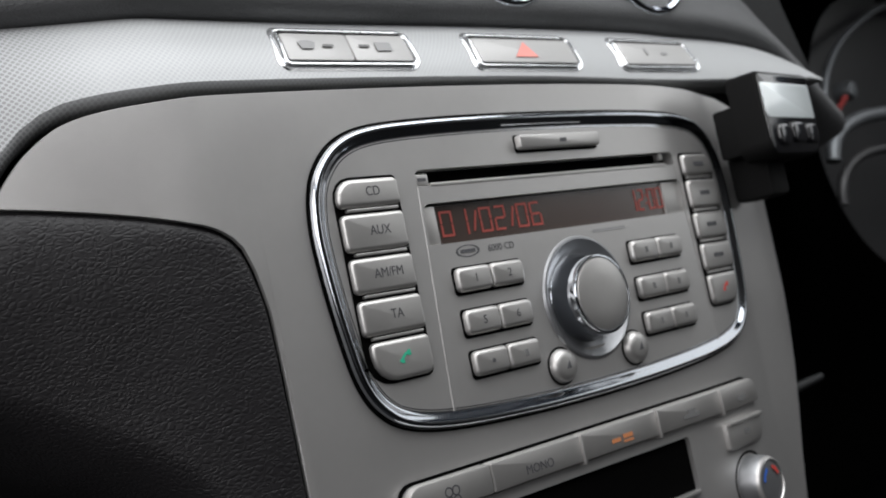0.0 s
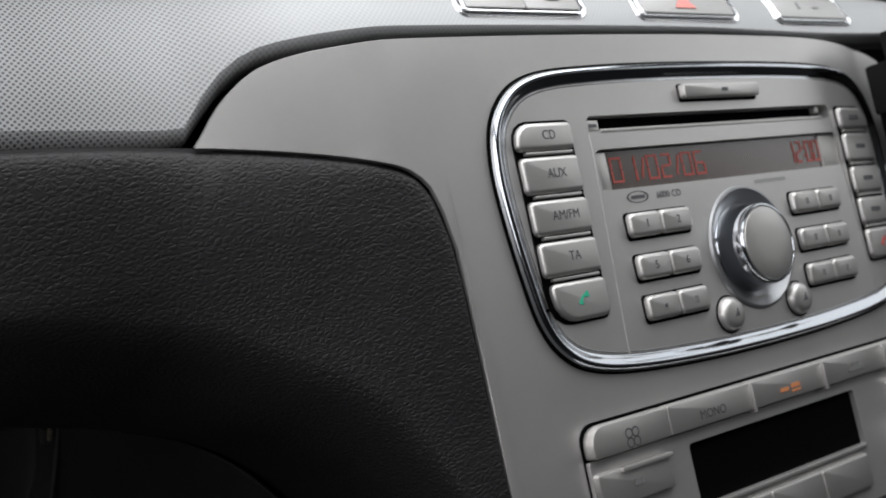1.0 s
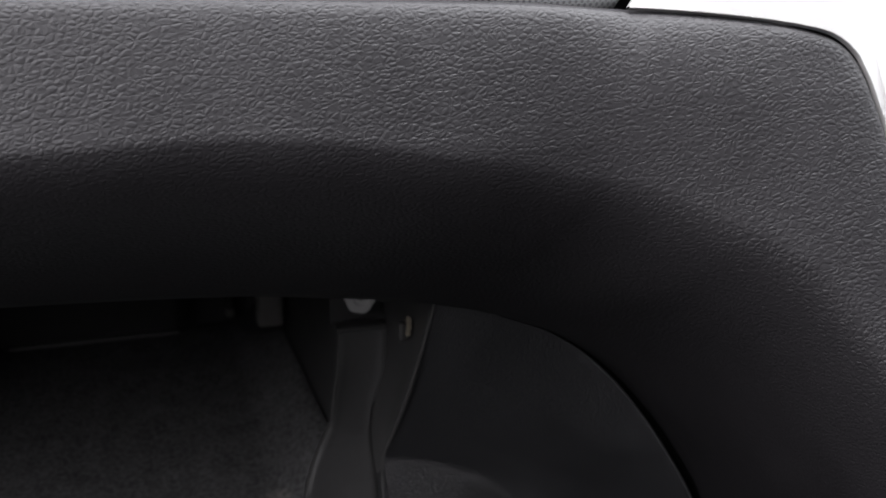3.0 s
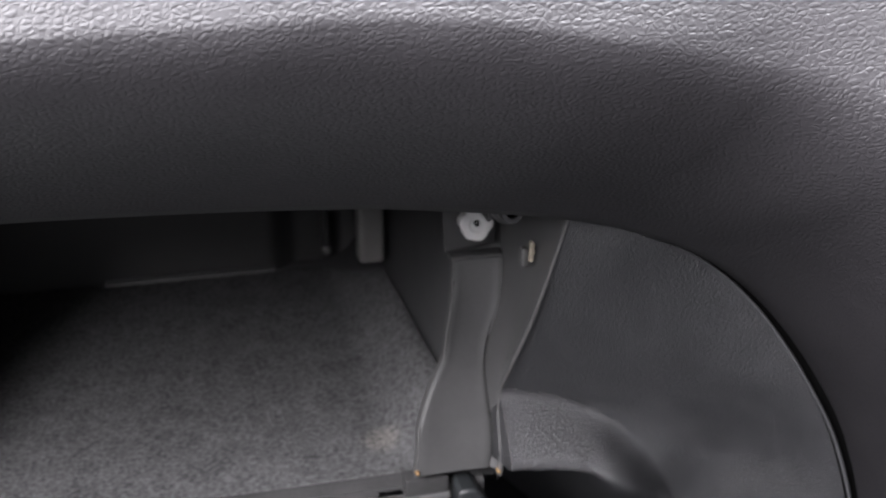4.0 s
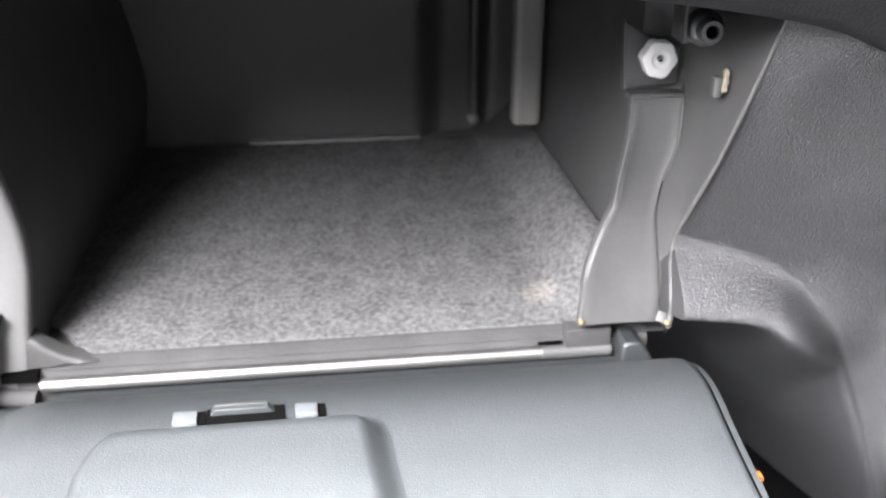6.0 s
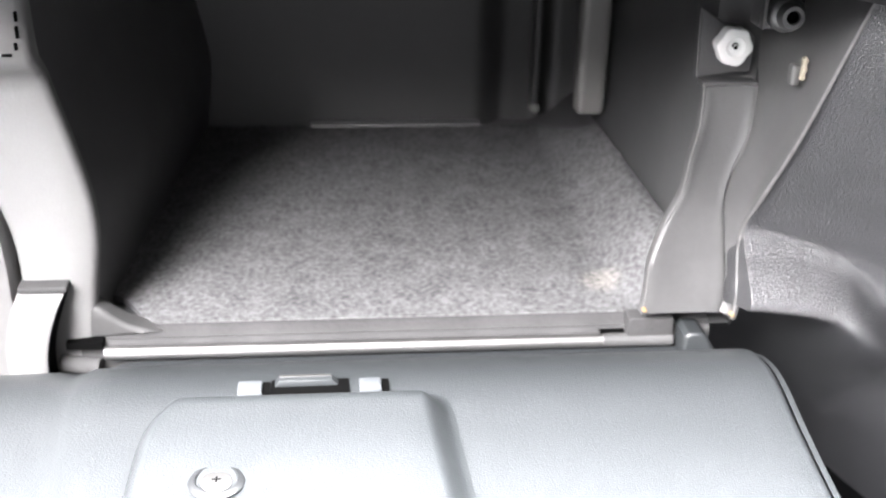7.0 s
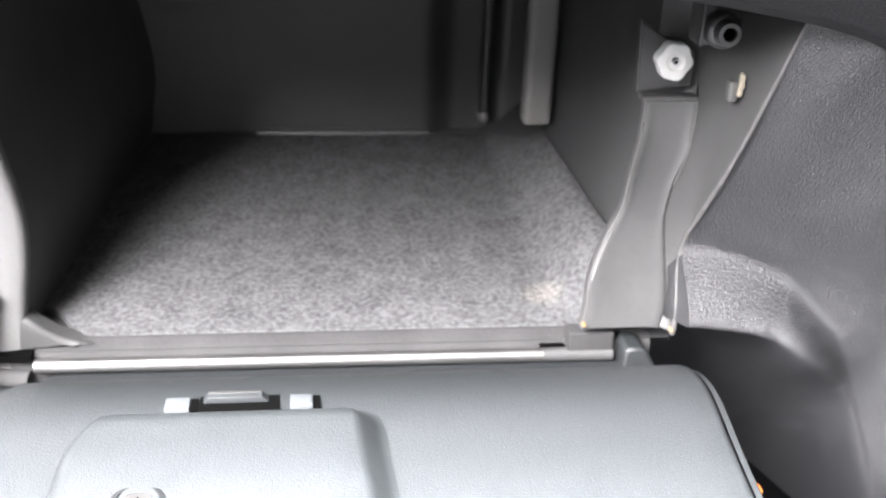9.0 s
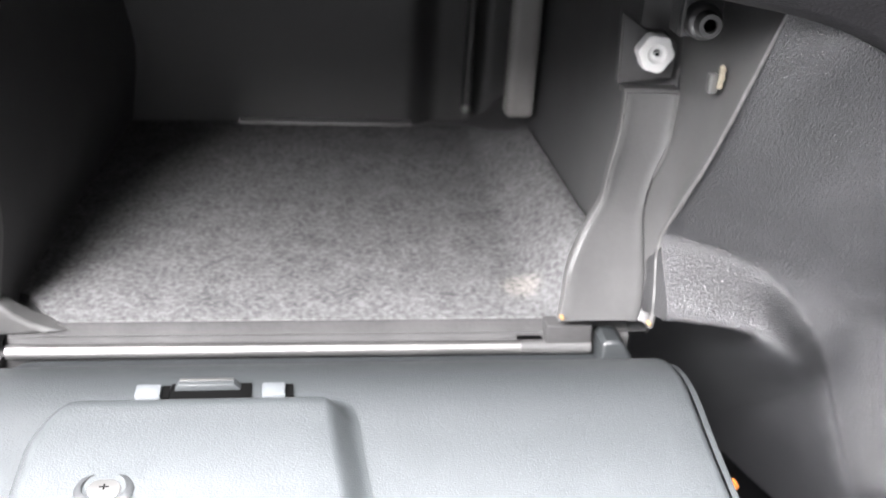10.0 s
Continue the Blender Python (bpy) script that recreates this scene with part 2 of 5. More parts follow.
LINER = material("cabin_liner", (0.28, 0.276, 0.27), 0.9, grain=700, grain_depth=0.0003, blotch=0.1)
CARPET = material("cabin_carpet", (0.03, 0.03, 0.032), 0.95, grain=500, grain_depth=0.001, blotch=0.2)
ASPHALT = material("asphalt", (0.05, 0.05, 0.05), 0.9, grain=60, grain_depth=0.004, blotch=0.2, blotch_scale=2)

# ---- building helpers ----
BASES = {}


def thing(name, space, base, label, category, group="", kind=""):
    """An Empty at a thing's base, in the console's or the glovebox's axes."""
    ob = new(name)
    ob.empty_display_size = 0.02
    ob.matrix_world = space @ Matrix.Translation(base)
    BASES[ob.name] = Vector(base)
    return tagged(ob, label, category, group, kind)


def finish(bm, mat, name, base=(0, 0, 0), sharp=38):
    bmesh.ops.recalc_face_normals(bm, faces=bm.faces)
    bmesh.ops.translate(bm, verts=bm.verts, vec=-Vector(base))
    me = bpy.data.meshes.new(name)
    bm.to_mesh(me)
    bm.free()
    me.polygons.foreach_set("use_smooth", [p.loop_total < 9 for p in me.polygons])
    me.set_sharp_from_angle(angle=radians(sharp))
    me.materials.append(mat)
    return me


def part(name, bm, mat, parent, label="", sharp=38):
    """Links a bmesh, given in the axes of its thing, as one mesh under a thing or a part."""
    base = BASES[parent.name]
    ob = new(name, finish(bm, mat, name, base, sharp))
    ob.parent = parent
    BASES[ob.name] = base
    return tagged(ob, label)


def single(name, bm, mat, space, label, category, kind="", group="", sharp=38):
    """A thing that is one mesh."""
    ob = new(name, finish(bm, mat, name, (0, 0, 0), sharp))
    ob.matrix_world = space
    BASES[ob.name] = Vector((0, 0, 0))
    return tagged(ob, label, category, group, kind)


def spline(points, t):
    """A point on a smooth curve through the points; t runs from 0 to 1 over them."""
    n = len(points) - 1
    s = min(max(t, 0), 1) * n
    i = min(int(s), n - 1)
    f = s - i
    p = [Vector(points[min(max(k, 0), n)]) for k in (i - 1, i, i + 1, i + 2)]
    return 0.5 * (2 * p[1] + f * (p[2] - p[0]) + f * f * (2 * p[0] - 5 * p[1] + 4 * p[2] - p[3]) + f ** 3 * (3 * p[1] - p[0] - 3 * p[2] + p[3]))


def ease(a, b, x):
    k = min(max((x - a) / (b - a), 0), 1)
    return k * k * (3 - 2 * k)


def level(table, x):
    """Straight interpolation in a table of (x, value)."""
    return float(np.interp(x, [a for a, _ in table], [b for _, b in table]))


def smooth_level(table, x):
    """A smooth curve through a table of (x, value)."""
    n = len(table)
    i = min(max(sum(1 for a, _ in table if a <= x) - 1, 0), n - 2)
    (x0, y0), (x1, y1) = table[i], table[i + 1]
    if not x0 <= x <= x1:
        return y0 if x < x0 else y1

    def slope(k):
        a, b = table[max(k - 1, 0)], table[min(k + 1, n - 1)]
        return (b[1] - a[1]) / (b[0] - a[0])

    h, f = x1 - x0, (x - x0) / (x1 - x0)
    return (1 + 2 * f) * (1 - f) ** 2 * y0 + f * (1 - f) ** 2 * h * slope(i) + f * f * (3 - 2 * f) * y1 + f * f * (f - 1) * h * slope(i + 1)


def soft_ramp(x, w):
    """max(0, x) with a rounded corner of width w."""
    return w * math.log1p(math.exp(min(x / w, 60))) if x / w < 60 else x


def grid(rows, close_u=False, back=None):
    """Quads over rows of points; back: a shift that gives the sheet a thickness."""
    bm = bmesh.new()
    vs = [[bm.verts.new(p) for p in row] for row in rows]
    n, m = len(rows), len(rows[0])
    for i in range(n if close_u else n - 1):
        for j in range(m - 1):
            bm.faces.new((vs[i][j], vs[(i + 1) % n][j], vs[(i + 1) % n][j + 1], vs[i][j + 1]))
    if back:
        rim = [e for e in bm.edges if e.is_boundary]
        made = bmesh.ops.extrude_edge_only(bm, edges=rim)
        bmesh.ops.translate(bm, verts=[v for v in made["geom"] if isinstance(v, bmesh.types.BMVert)], vec=back)
    return bm


def block(x0, x1, y0, y1, z0, z1, soft=0.0, steps=2):
    bm = bmesh.new()
    bmesh.ops.create_cube(bm, size=1)
    for v in bm.verts:
        v.co = ((x0 + x1) / 2 + v.co.x * (x1 - x0), (y0 + y1) / 2 + v.co.y * (y1 - y0), (z0 + z1) / 2 + v.co.z * (z1 - z0))
    if soft:
        bmesh.ops.bevel(bm, geom=bm.edges, offset=soft, segments=steps, affect="EDGES", profile=0.6)
    return bm


def prism(outline, front, behind, soft=0.0, steps=2, dome=0.0):
    """An upright plate cut to an outline of (x, z), its front edge rounded."""
    bm = bmesh.new()
    face = bm.faces.new([bm.verts.new((x, front, z)) for x, z in outline])
    made = bmesh.ops.extrude_face_region(bm, geom=[face])
    bmesh.ops.translate(bm, verts=[v for v in made["geom"] if isinstance(v, bmesh.types.BMVert)], vec=(0, behind - front, 0))
    if soft:
        rim = [e for e in bm.edges if all(abs(v.co.y - front) < 1e-6 for v in e.verts)]
        bmesh.ops.bevel(bm, geom=rim, offset=soft, segments=steps, affect="EDGES", profile=0.5)
    return bm


def rounded(x0, x1, z0, z1, radii, n=5):
    """The outline of a rectangle with its own corner radii: bottom left, bottom right, top right, top left."""
    out = []
    for (cx, cz, sx, sz), r, start in zip(((x0, z0, 1, 1), (x1, z0, -1, 1), (x1, z1, -1, -1), (x0, z1, 1, -1)), radii, (180, 270, 0, 90)):
        for k in range(n):
            a = radians(start + 90 * k / (n - 1))
            out.append((cx + sx * r + r * math.cos(a), cz + sz * r + r * math.sin(a)))
    return out


def lathe(profile, centre, n=48, squash=1.0):
    """A turned body about an axis along y: profile of (radius, y)."""
    rows = []
    for i in range(n):
        a = 2 * math.pi * i / n
        rows.append([(centre[0] + r * math.cos(a), centre[1] + y, centre[2] + r * squash * math.sin(a)) for r, y in profile])
    bm = grid(rows, close_u=True)
    bmesh.ops.remove_doubles(bm, verts=bm.verts, dist=1e-7)
    return bm


def tube(points, radius, n=12, caps=True):
    """A round bar along points."""
    rows = []
    pts = [Vector(p) for p in points]
    for i, p in enumerate(pts):
        d = (pts[min(i + 1, len(pts) - 1)] - pts[max(i - 1, 0)]).normalized()
        side = d.cross(Vector((0.13, 0.27, 0.95))).normalized()
        up = side.cross(d)
        r = radius[i] if isinstance(radius, (list, tuple)) else radius
        rows.append([p + r * (math.cos(2 * math.pi * k / n) * side + math.sin(2 * math.pi * k / n) * up) for k in range(n + 1)])
    bm = grid(rows)
    bmesh.ops.remove_doubles(bm, verts=bm.verts, dist=1e-7)
    if caps:
        bmesh.ops.holes_fill(bm, edges=[e for e in bm.edges if e.is_boundary])
    return bm


def lettering(words, x, y, z, size, wide=1.0):
    """Flat raised print of words, standing on a face that looks towards -y, centred on x."""
    data = bpy.data.curves.new("words", "FONT")
    data.body, data.size, data.align_x, data.align_y, data.extrude = words, size, "CENTER", "CENTER", 0.00003
    ob = new("words", data)
    me = bpy.data.meshes.new_from_object(ob.evaluated_get(bpy.context.evaluated_depsgraph_get()))
    bm = bmesh.new()
    bm.from_mesh(me)
    bpy.data.objects.remove(ob)
    bpy.data.curves.remove(data)
    bpy.data.meshes.remove(me)
    for v in bm.verts:
        v.co = (x + wide * v.co.x, y - v.co.z, z + v.co.y)
    return bm


def join(bms):
    """Several bmeshes as one."""
    out = bmesh.new()
    for b in bms:
        me = bpy.data.meshes.new("join")
        b.to_mesh(me)
        b.free()
        out.from_mesh(me)
        bpy.data.meshes.remove(me)
    return out

# ---- dashboard structure (console axes) ----
FASCIA_TOP = [(-0.1342, 0.0274), (-0.1314, 0.0310), (-0.1286, 0.0351), (-0.1240, 0.0404), (-0.1155, 0.0466), (-0.104, 0.0496), (-0.086, 0.0508), (-0.072, 0.0515), (-0.036, 0.0526), (0.021, 0.0537), (0.08, 0.0541), (0.151, 0.0528), (0.185, 0.0500), (0.200, 0.0460), (0.2125, 0.0400), (0.2186, 0.0300)]
FASCIA_LOW = [(-0.1342, 0.0268), (-0.1260, 0.0252), (-0.115, 0.0228), (-0.100, 0.0190), (-0.088, 0.0152), (-0.0785, 0.0113), (-0.0725, 0.0055), (-0.0696, -0.003), (-0.0676, -0.0135), (-0.0667, -0.035), (-0.0663, -0.068), (-0.0662, -0.10), (-0.0661, -0.23)]
FASCIA_RIGHT = [(-0.23, 0.166), (-0.117, 0.1945), (-0.076, 0.2083), (-0.049, 0.2154), (-0.026, 0.2180), (0.006, 0.2184), (0.044, 0.2186)]
MIDDLE = 0.0655
RING_HALF = [(0.0, 0.0422), (0.03, 0.0420), (0.06, 0.0412), (0.083, 0.0396), (0.096, 0.0362), (0.1045, 0.0300), (0.1100, 0.0210), (0.1122, 0.0080), (0.1115, -0.0080), (0.1095, -0.0250), (0.1065, -0.0400), (0.1005, -0.0500), (0.0900, -0.0563), (0.0700, -0.0600), (0.035, -0.0622), (0.0, -0.0628)]


def recede(x):
    """How far the console and what is set into it curve back towards the driver's side."""
    e = max(0, x - 0.12)
    return 2.2 * min(e, 0.058) ** 2 + 0.12 * max(0, e - 0.058) + 6 * max(0, e - 0.08) ** 2


def flank_y(x):
    """How far the console's passenger-side end is turned back."""
    return 0.404 * soft_ramp(-0.0825 - x, 0.0025)


def fascia_y(x):
    """How far the console's face lies back: flat in the middle, turned away at its ends."""
    return flank_y(x) + recede(x)


def follow_curve(thing_):
    """Bends a thing's parts back with the console's face."""
    for ob in thing_.children_recursive:
        off = BASES[ob.name].x
        bm = bmesh.new()
        bm.from_mesh(ob.data)
        for x in (0.126, 0.134, 0.142, 0.150, 0.158, 0.166):
            if min(v.co.x for v in bm.verts) + off < x < max(v.co.x for v in bm.verts) + off:
                bmesh.ops.bisect_plane(bm, geom=bm.verts[:] + bm.edges[:] + bm.faces[:], plane_co=(x - off, 0, 0), plane_no=(1, 0, 0))
        for v in bm.verts:
            v.co.y += recede(v.co.x + off)
        bm.to_mesh(ob.data)
        bm.free()


def curl(x, z):
    """The console's edge beside the pad rolls back into the seam."""
    edge = level([(-b, a) for a, b in FASCIA_LOW[5:]], -z)
    return 0.0010 * ease(0.004, -0.065, z) * max(0, 1 - (x - edge) / 0.0025) ** 2 if z < 0.004 else 0.0


def band_y(x):
    return flank_y(max(x, -0.1342)) + 0.20 * max(0, -0.1342 - x)


def in_ring(p, inset):
    """Whether a place lies well inside the radio's surround."""
    half = level([(-z, x) for x, z in RING_HALF[1:-1]], -p.z) - inset
    return -0.0628 + inset < p.z < 0.0422 - inset and abs(p.x - MIDDLE) < half


def build_console():
    console = thing("centre_console", CONSOLE, (0.06, 0.0, -0.23), "satin silver centre console panel sweeping out under the dashboard trim", "car console")
    xs = sorted({-0.1342 + 0.3528 * k / 138 for k in range(139)} | {x for x, _ in FASCIA_LOW})
    rows = []
    for x in xs:
        top = smooth_level(FASCIA_TOP, x)
        low = -0.23 if x > -0.06615 else (smooth_level if x < -0.068 else level)(FASCIA_LOW, x)
        if x > 0.140:
            low = max(low, level([(r, z) for z, r in FASCIA_RIGHT], x))
        y = fascia_y(x)
        span = top - low
        e = min(0.0010, 0.3 * span)
        row = [(x, y + 0.0016, top), (x, y + 0.0002, top), (x, y, top - 0.2 * e), (x, y, top - e)]
        for k in range(1, 20):
            z = top - e - (span - 2 * e) * k / 20
            row.append((x, y + curl(x, z), z))
        y += curl(x, low)
        row += [(x, y, low + e), (x, y, low + 0.2 * e), (x, y + 0.0002, low), (x, y + 0.0016, low)]
        rows.append(row)
    bm = grid(rows)
    cut = [f for f in bm.faces if in_ring(f.calc_center_median(), 0.0115)]
    bmesh.ops.delete(bm, geom=cut, context="FACES")
    part("fascia_panel", bm, SILVER, console, sharp=30)
    side = []
    for z in [0.044 - 0.274 * k / 24 for k in range(25)]:
        x = level(FASCIA_RIGHT, z)
        y = fascia_y(x)
        side.append([(x + 0.0005, y + 0.003, z), (x + 0.010, y + 0.006, z), (x + 0.020, y + 0.016, z), (x + 0.026, y + 0.06, z), (x + 0.03, y + 0.25, z)])
    # Near-black, so the shade beside the console is in the flank's colour.
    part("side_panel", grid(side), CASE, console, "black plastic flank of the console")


BAND_LOW = [(-0.85, 0.075), (-0.30, 0.0368), (-0.26, 0.0350), (-0.22, 0.0332), (-0.18, 0.0302), (-0.15, 0.0280), *[(a, b + 0.0010) for a, b in FASCIA_TOP[:12]], (0.22, 0.0545), (0.26, 0.0545), (0.276, 0.0555)]
BAND_HIGH = [(-0.85, 0.140), (-0.30, 0.094), (-0.16, 0.0850), (-0.123, 0.0825), (-0.03, 0.0822), (0.06, 0.0836), (0.148, 0.0840), (0.180, 0.0828), (0.205, 0.0818), (0.229, 0.0796), (0.246, 0.0764), (0.261, 0.0700), (0.270, 0.0630), (0.276, 0.0575)]


def band_lip(x, tall):
    """The turned-under lip is deep beside the pad and thin over the console."""
    return min(level([(-0.20, 0.0076), (-0.16, 0.0070), (-0.1400, 0.0058), (-0.1345, 0.0054), (-0.129, 0.0066), (-0.120, 0.0056), (-0.105, 0.0046), (-0.08, 0.0042), (0.0, 0.0036), (0.10, 0.0030)], x), tall * 0.22)


def band_face_y(x, z):
    """How far back the trim band's face lies."""
    low, high = smooth_level(BAND_LOW, x), smooth_level(BAND_HIGH, x)
    deep, lip = min(1.0, (high - low) / 0.028), band_lip(x, high - low)
    f = min(max((z - low - lip) / (high - low - lip), 0), 1)
    return band_y(x) + 0.002 + (0.001 + 0.0175 * (0.35 * f + 0.65 * f ** 2.2)) * deep


def build_band():
    """The silver trim that runs along the whole dash, with its dotted skin and the turned-under lip, coloured darker
    for its shade.
    """
    trim_band = thing("dash_trim_band", CONSOLE, (-0.1, 0.03, 0.03), "silver dashboard trim band with a fine pressed dot pattern", "dashboard trim")
    xs = [-0.85 + 1.126 * k / 200 for k in range(201)]
    face, under = [], []
    for x in xs:
        low, high = smooth_level(BAND_LOW, x), smooth_level(BAND_HIGH, x)
        y = band_y(x)
        lip = band_lip(x, high - low)
        out = []
        for k in range(13):
            f = k / 12
            z = low + lip + (high - low - lip) * f
            out.append((x, band_face_y(x, z), z))
        face.append(out)
        first = Vector(out[0])
        under.append([first + Vector((0, 0.0065 * (1 - math.cos(w)), -lip * math.sin(w))) for w in [math.pi / 2 * k / 9 for k in range(10)]] + [first + Vector((0, 0.012, -lip - 0.0006))])
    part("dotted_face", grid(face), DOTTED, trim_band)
    part("lower_lip", grid(under), DOTTED_SHADE, trim_band, "dotted lip rolling under the trim band", sharp=70)
    return trim_band


def build_dash_top():
    """The black upper dash that overhangs the trim band and rises into the instrument hood."""
    xs = [-0.86 + 1.17 * k / 140 for k in range(141)]
    rows = []
    for x in xs:
        high = smooth_level(BAND_HIGH, x) if x < 0.276 else 0.0575 - 0.8 * (x - 0.276)
        y = band_y(x)
        rise = 0.03 * ease(0.15, 0.33, x)
        rows.append([(x, y + 0.034, high - 0.004), (x, y + 0.0195, high + 0.0005), (x, y + 0.0160, high + 0.0020), (x, y + 0.0135, high + 0.0055), (x, y + 0.0138, high + 0.011), (x, y + 0.019, high + 0.020), (x, y + 0.030, high + 0.034 + rise * 0.3), (x, y + 0.07, max(high, 0.05) + 0.060 + rise), (x, y + 0.16, max(high, 0.06) + 0.105 + rise), (x, 0.36, 0.29), (x, 0.646, 0.581)])
    top = single("dashboard_top", grid(rows), DASH_SKIN, CONSOLE, "black grained soft upper dashboard overhanging the silver trim", "dashboard", kind="structure", sharp=60)
    # the cheek of the instrument hood, and an unseen roof added over the driver's side against stray light
    edge = [(-0.25, 0.392), (-0.05, 0.380), (0.02, 0.371), (0.038, 0.367), (0.063, 0.361), (0.088, 0.353), (0.107, 0.345), (0.14, 0.334), (0.22, 0.318)]
    rows = []
    for k in range(41):
        z = 0.22 - 0.226 * k / 40
        e = smooth_level(edge, z)
        r = 0.22 * ease(0.075, -0.006, z)
        rows.append([(0.205, 0.042 + r, z), (0.26, 0.045 + r, z), (e - 0.006, 0.050 + r, z), (e - 0.001, 0.0515 + r, z), (e, 0.054 + r, z), (e + 0.002, 0.075 + r, z), (e + 0.004, 0.17 + 0.6 * r, z)])
    single("hood_cheek", grid(rows), CHEEK, CONSOLE, "dark grey grained flank of the instrument hood", "dashboard", kind="structure", sharp=50)
    rows = [[(x, 0.03, 0.215), (x, 0.04, 0.225), (x, 0.16, 0.26), (x, 0.36, 0.33), (x, 0.646, 0.581)] for x in (0.31, 0.5, 0.8, 1.02)]
    single("hood_roof", grid(rows, back=(0, 0, -0.006)), GRAIN, CONSOLE, "unseen black grained hood roof added to stop stray light", "dashboard", kind="structure", sharp=50)
    return top


# ---- dashboard pad: the soft black frame round the glovebox (box axes) ----
def box_point(x, y, z):
    return TO_BOX @ Vector((x, y, z))


SEAM = [(-0.1342, 0.0266), (-0.126, 0.0250), (-0.115, 0.0226), (-0.100, 0.0188), (-0.088, 0.0150), (-0.0785, 0.0110), (-0.0728, 0.0053), (-0.0700, -0.003), (-0.0680, -0.0135), (-0.0671, -0.035), (-0.0667, -0.068), (-0.0666, -0.10), (-0.0666, -0.16), (-0.0666, -0.225)]
PAD_OUTER = [(-0.50, -0.150, 0.2900), (-0.30, -0.150, 0.2855), (-0.15, -0.150, 0.2818), (-0.0565, -0.150, 0.2793), (-0.0164, -0.150, 0.2781), (0.028, -0.150, 0.2765), (0.06, -0.1502, 0.2750)] + [tuple(box_point(x - 0.0004, fascia_y(x) + curl(x, z) + 0.0012, z - 0.0004)) for x, z in SEAM]
PAD_INNER = [(-0.5, -0.094, 0.1827), (-0.3, -0.094, 0.1812), (-0.12, -0.094, 0.1787), (-0.03, -0.094, 0.1747), (0.01, -0.094, 0.1702), (0.035, -0.093, 0.1662), (0.05, -0.095, 0.1638), (0.065, -0.095, 0.1598), (0.08, -0.093, 0.1534), (0.094, -0.092, 0.147), (0.112, -0.09, 0.1345), (0.13, -0.09, 0.117), (0.1498, -0.09, 0.091), (0.1685, -0.09, 0.058), (0.183, -0.09, 0.01), (0.190, -0.09, -0.06)]


PAD_FOOT = [(0.0576, -0.2788), (0.1142, -0.2469), (0.1664, -0.2173), (0.1942, -0.2016), (0.2234, -0.1861), (0.2426, -0.1764), (0.2519, -0.1717), (0.27, -0.161), (0.29, -0.151)]


def pad_face(x, z):
    """The pad's outer face: nearly upright over the glovebox, leaning with the console beside it."""
    upright = -0.1575 + 0.19 * (z - 0.261) + 0.17 * min(max(z - 0.261, -0.022), 0.03) * (1 - ease(0.03, 0.10, x))
    k = ease(0.055, 0.155, x)
    return upright * (1 - k) + (level(PAD_FOOT, z) - 0.0025) * k


def build_pad():
    n = 190
    rows = []
    for i in range(n):
        t = i / (n - 1)
        a, d = spline(PAD_OUTER, t), spline(PAD_INNER, t)
        across = Vector((a.x - d.x, 0, a.z - d.z))
        reach = min(0.071, 0.72 * across.length)
        m = d + across.normalized() * reach
        m.y = pad_face(m.x, m.z)
        step = a.y - pad_face(a.x, a.z)
        row = [a + Vector((0, 0.004, 0.0)), a + Vector((0, 0.0012, -0.0001))]
        for k in range(1, 25):
            f = (k / 24) ** 1.5
            p = a.lerp(m, f)
            p.y = pad_face(p.x, p.z) + step * math.exp(-(p - a).length / 0.011) - 0.0012 * (1 - math.exp(-(p - a).length / 0.0016))
            row.append(p)
        off = row[-1].y - m.y
        m.y += off
        turn = m - across.normalized() * (0.40 * reach)
        turn.y = (pad_face(turn.x, turn.z) + off) * 0.5 + m.y * 0.5 + 0.001
        for k in range(1, 29):
            f = (k / 28) ** 1.25
            row.append(m * (1 - f) ** 2 + turn * (2 * f * (1 - f)) + d * f * f)
        row += [d + Vector((0, 0.0012, 0.0006)), d + Vector((0, 0.0024, 0.004)), d + Vector((0, 0.004, 0.02))]
        rows.append(row)
    return single("dashboard_pad", grid(rows), LEATHER, BOX, "soft black leather-grained dashboard pad arching round the open glovebox", "dashboard pad", kind="structure", sharp=70)


def build_panel_rim():
    """The thin raised rim along the side panel's outer edge, and a black strip painting the shaded groove between it
    and the pad.
    """
    seam, rim = [], []
    for k in range(61):
        p = spline(PAD_INNER, 0.50 + 0.48 * k / 60) + Vector((0, -0.0004, 0))
        seam.append(p + Vector((0.0006, 0.0008, 0.0005)))
        rim.append(p + Vector((-0.8, 0, -0.6)) * (0.0044 * ease(4, 46, k)))
    single("panel_rim", tube(rim, [0.00005 + 0.00075 * ease(6, 30, k) for k in range(61)], 8), GREY_RIM, BOX, "thin raised rim along the black side panel", "trim", kind="structure", sharp=70)
    rows = [[r, r.lerp(a, 0.3) + Vector((0, 0.0010, 0)), r.lerp(a, 0.7) + Vector((0, 0.0010, 0)), a] for r, a in zip(rim, seam)]
    single("panel_seal", grid(rows, back=(0, 0.004, 0)), GAP, BOX, "black strip for the shade in the groove between side panel and dashboard pad", "trim", kind="structure", sharp=70)


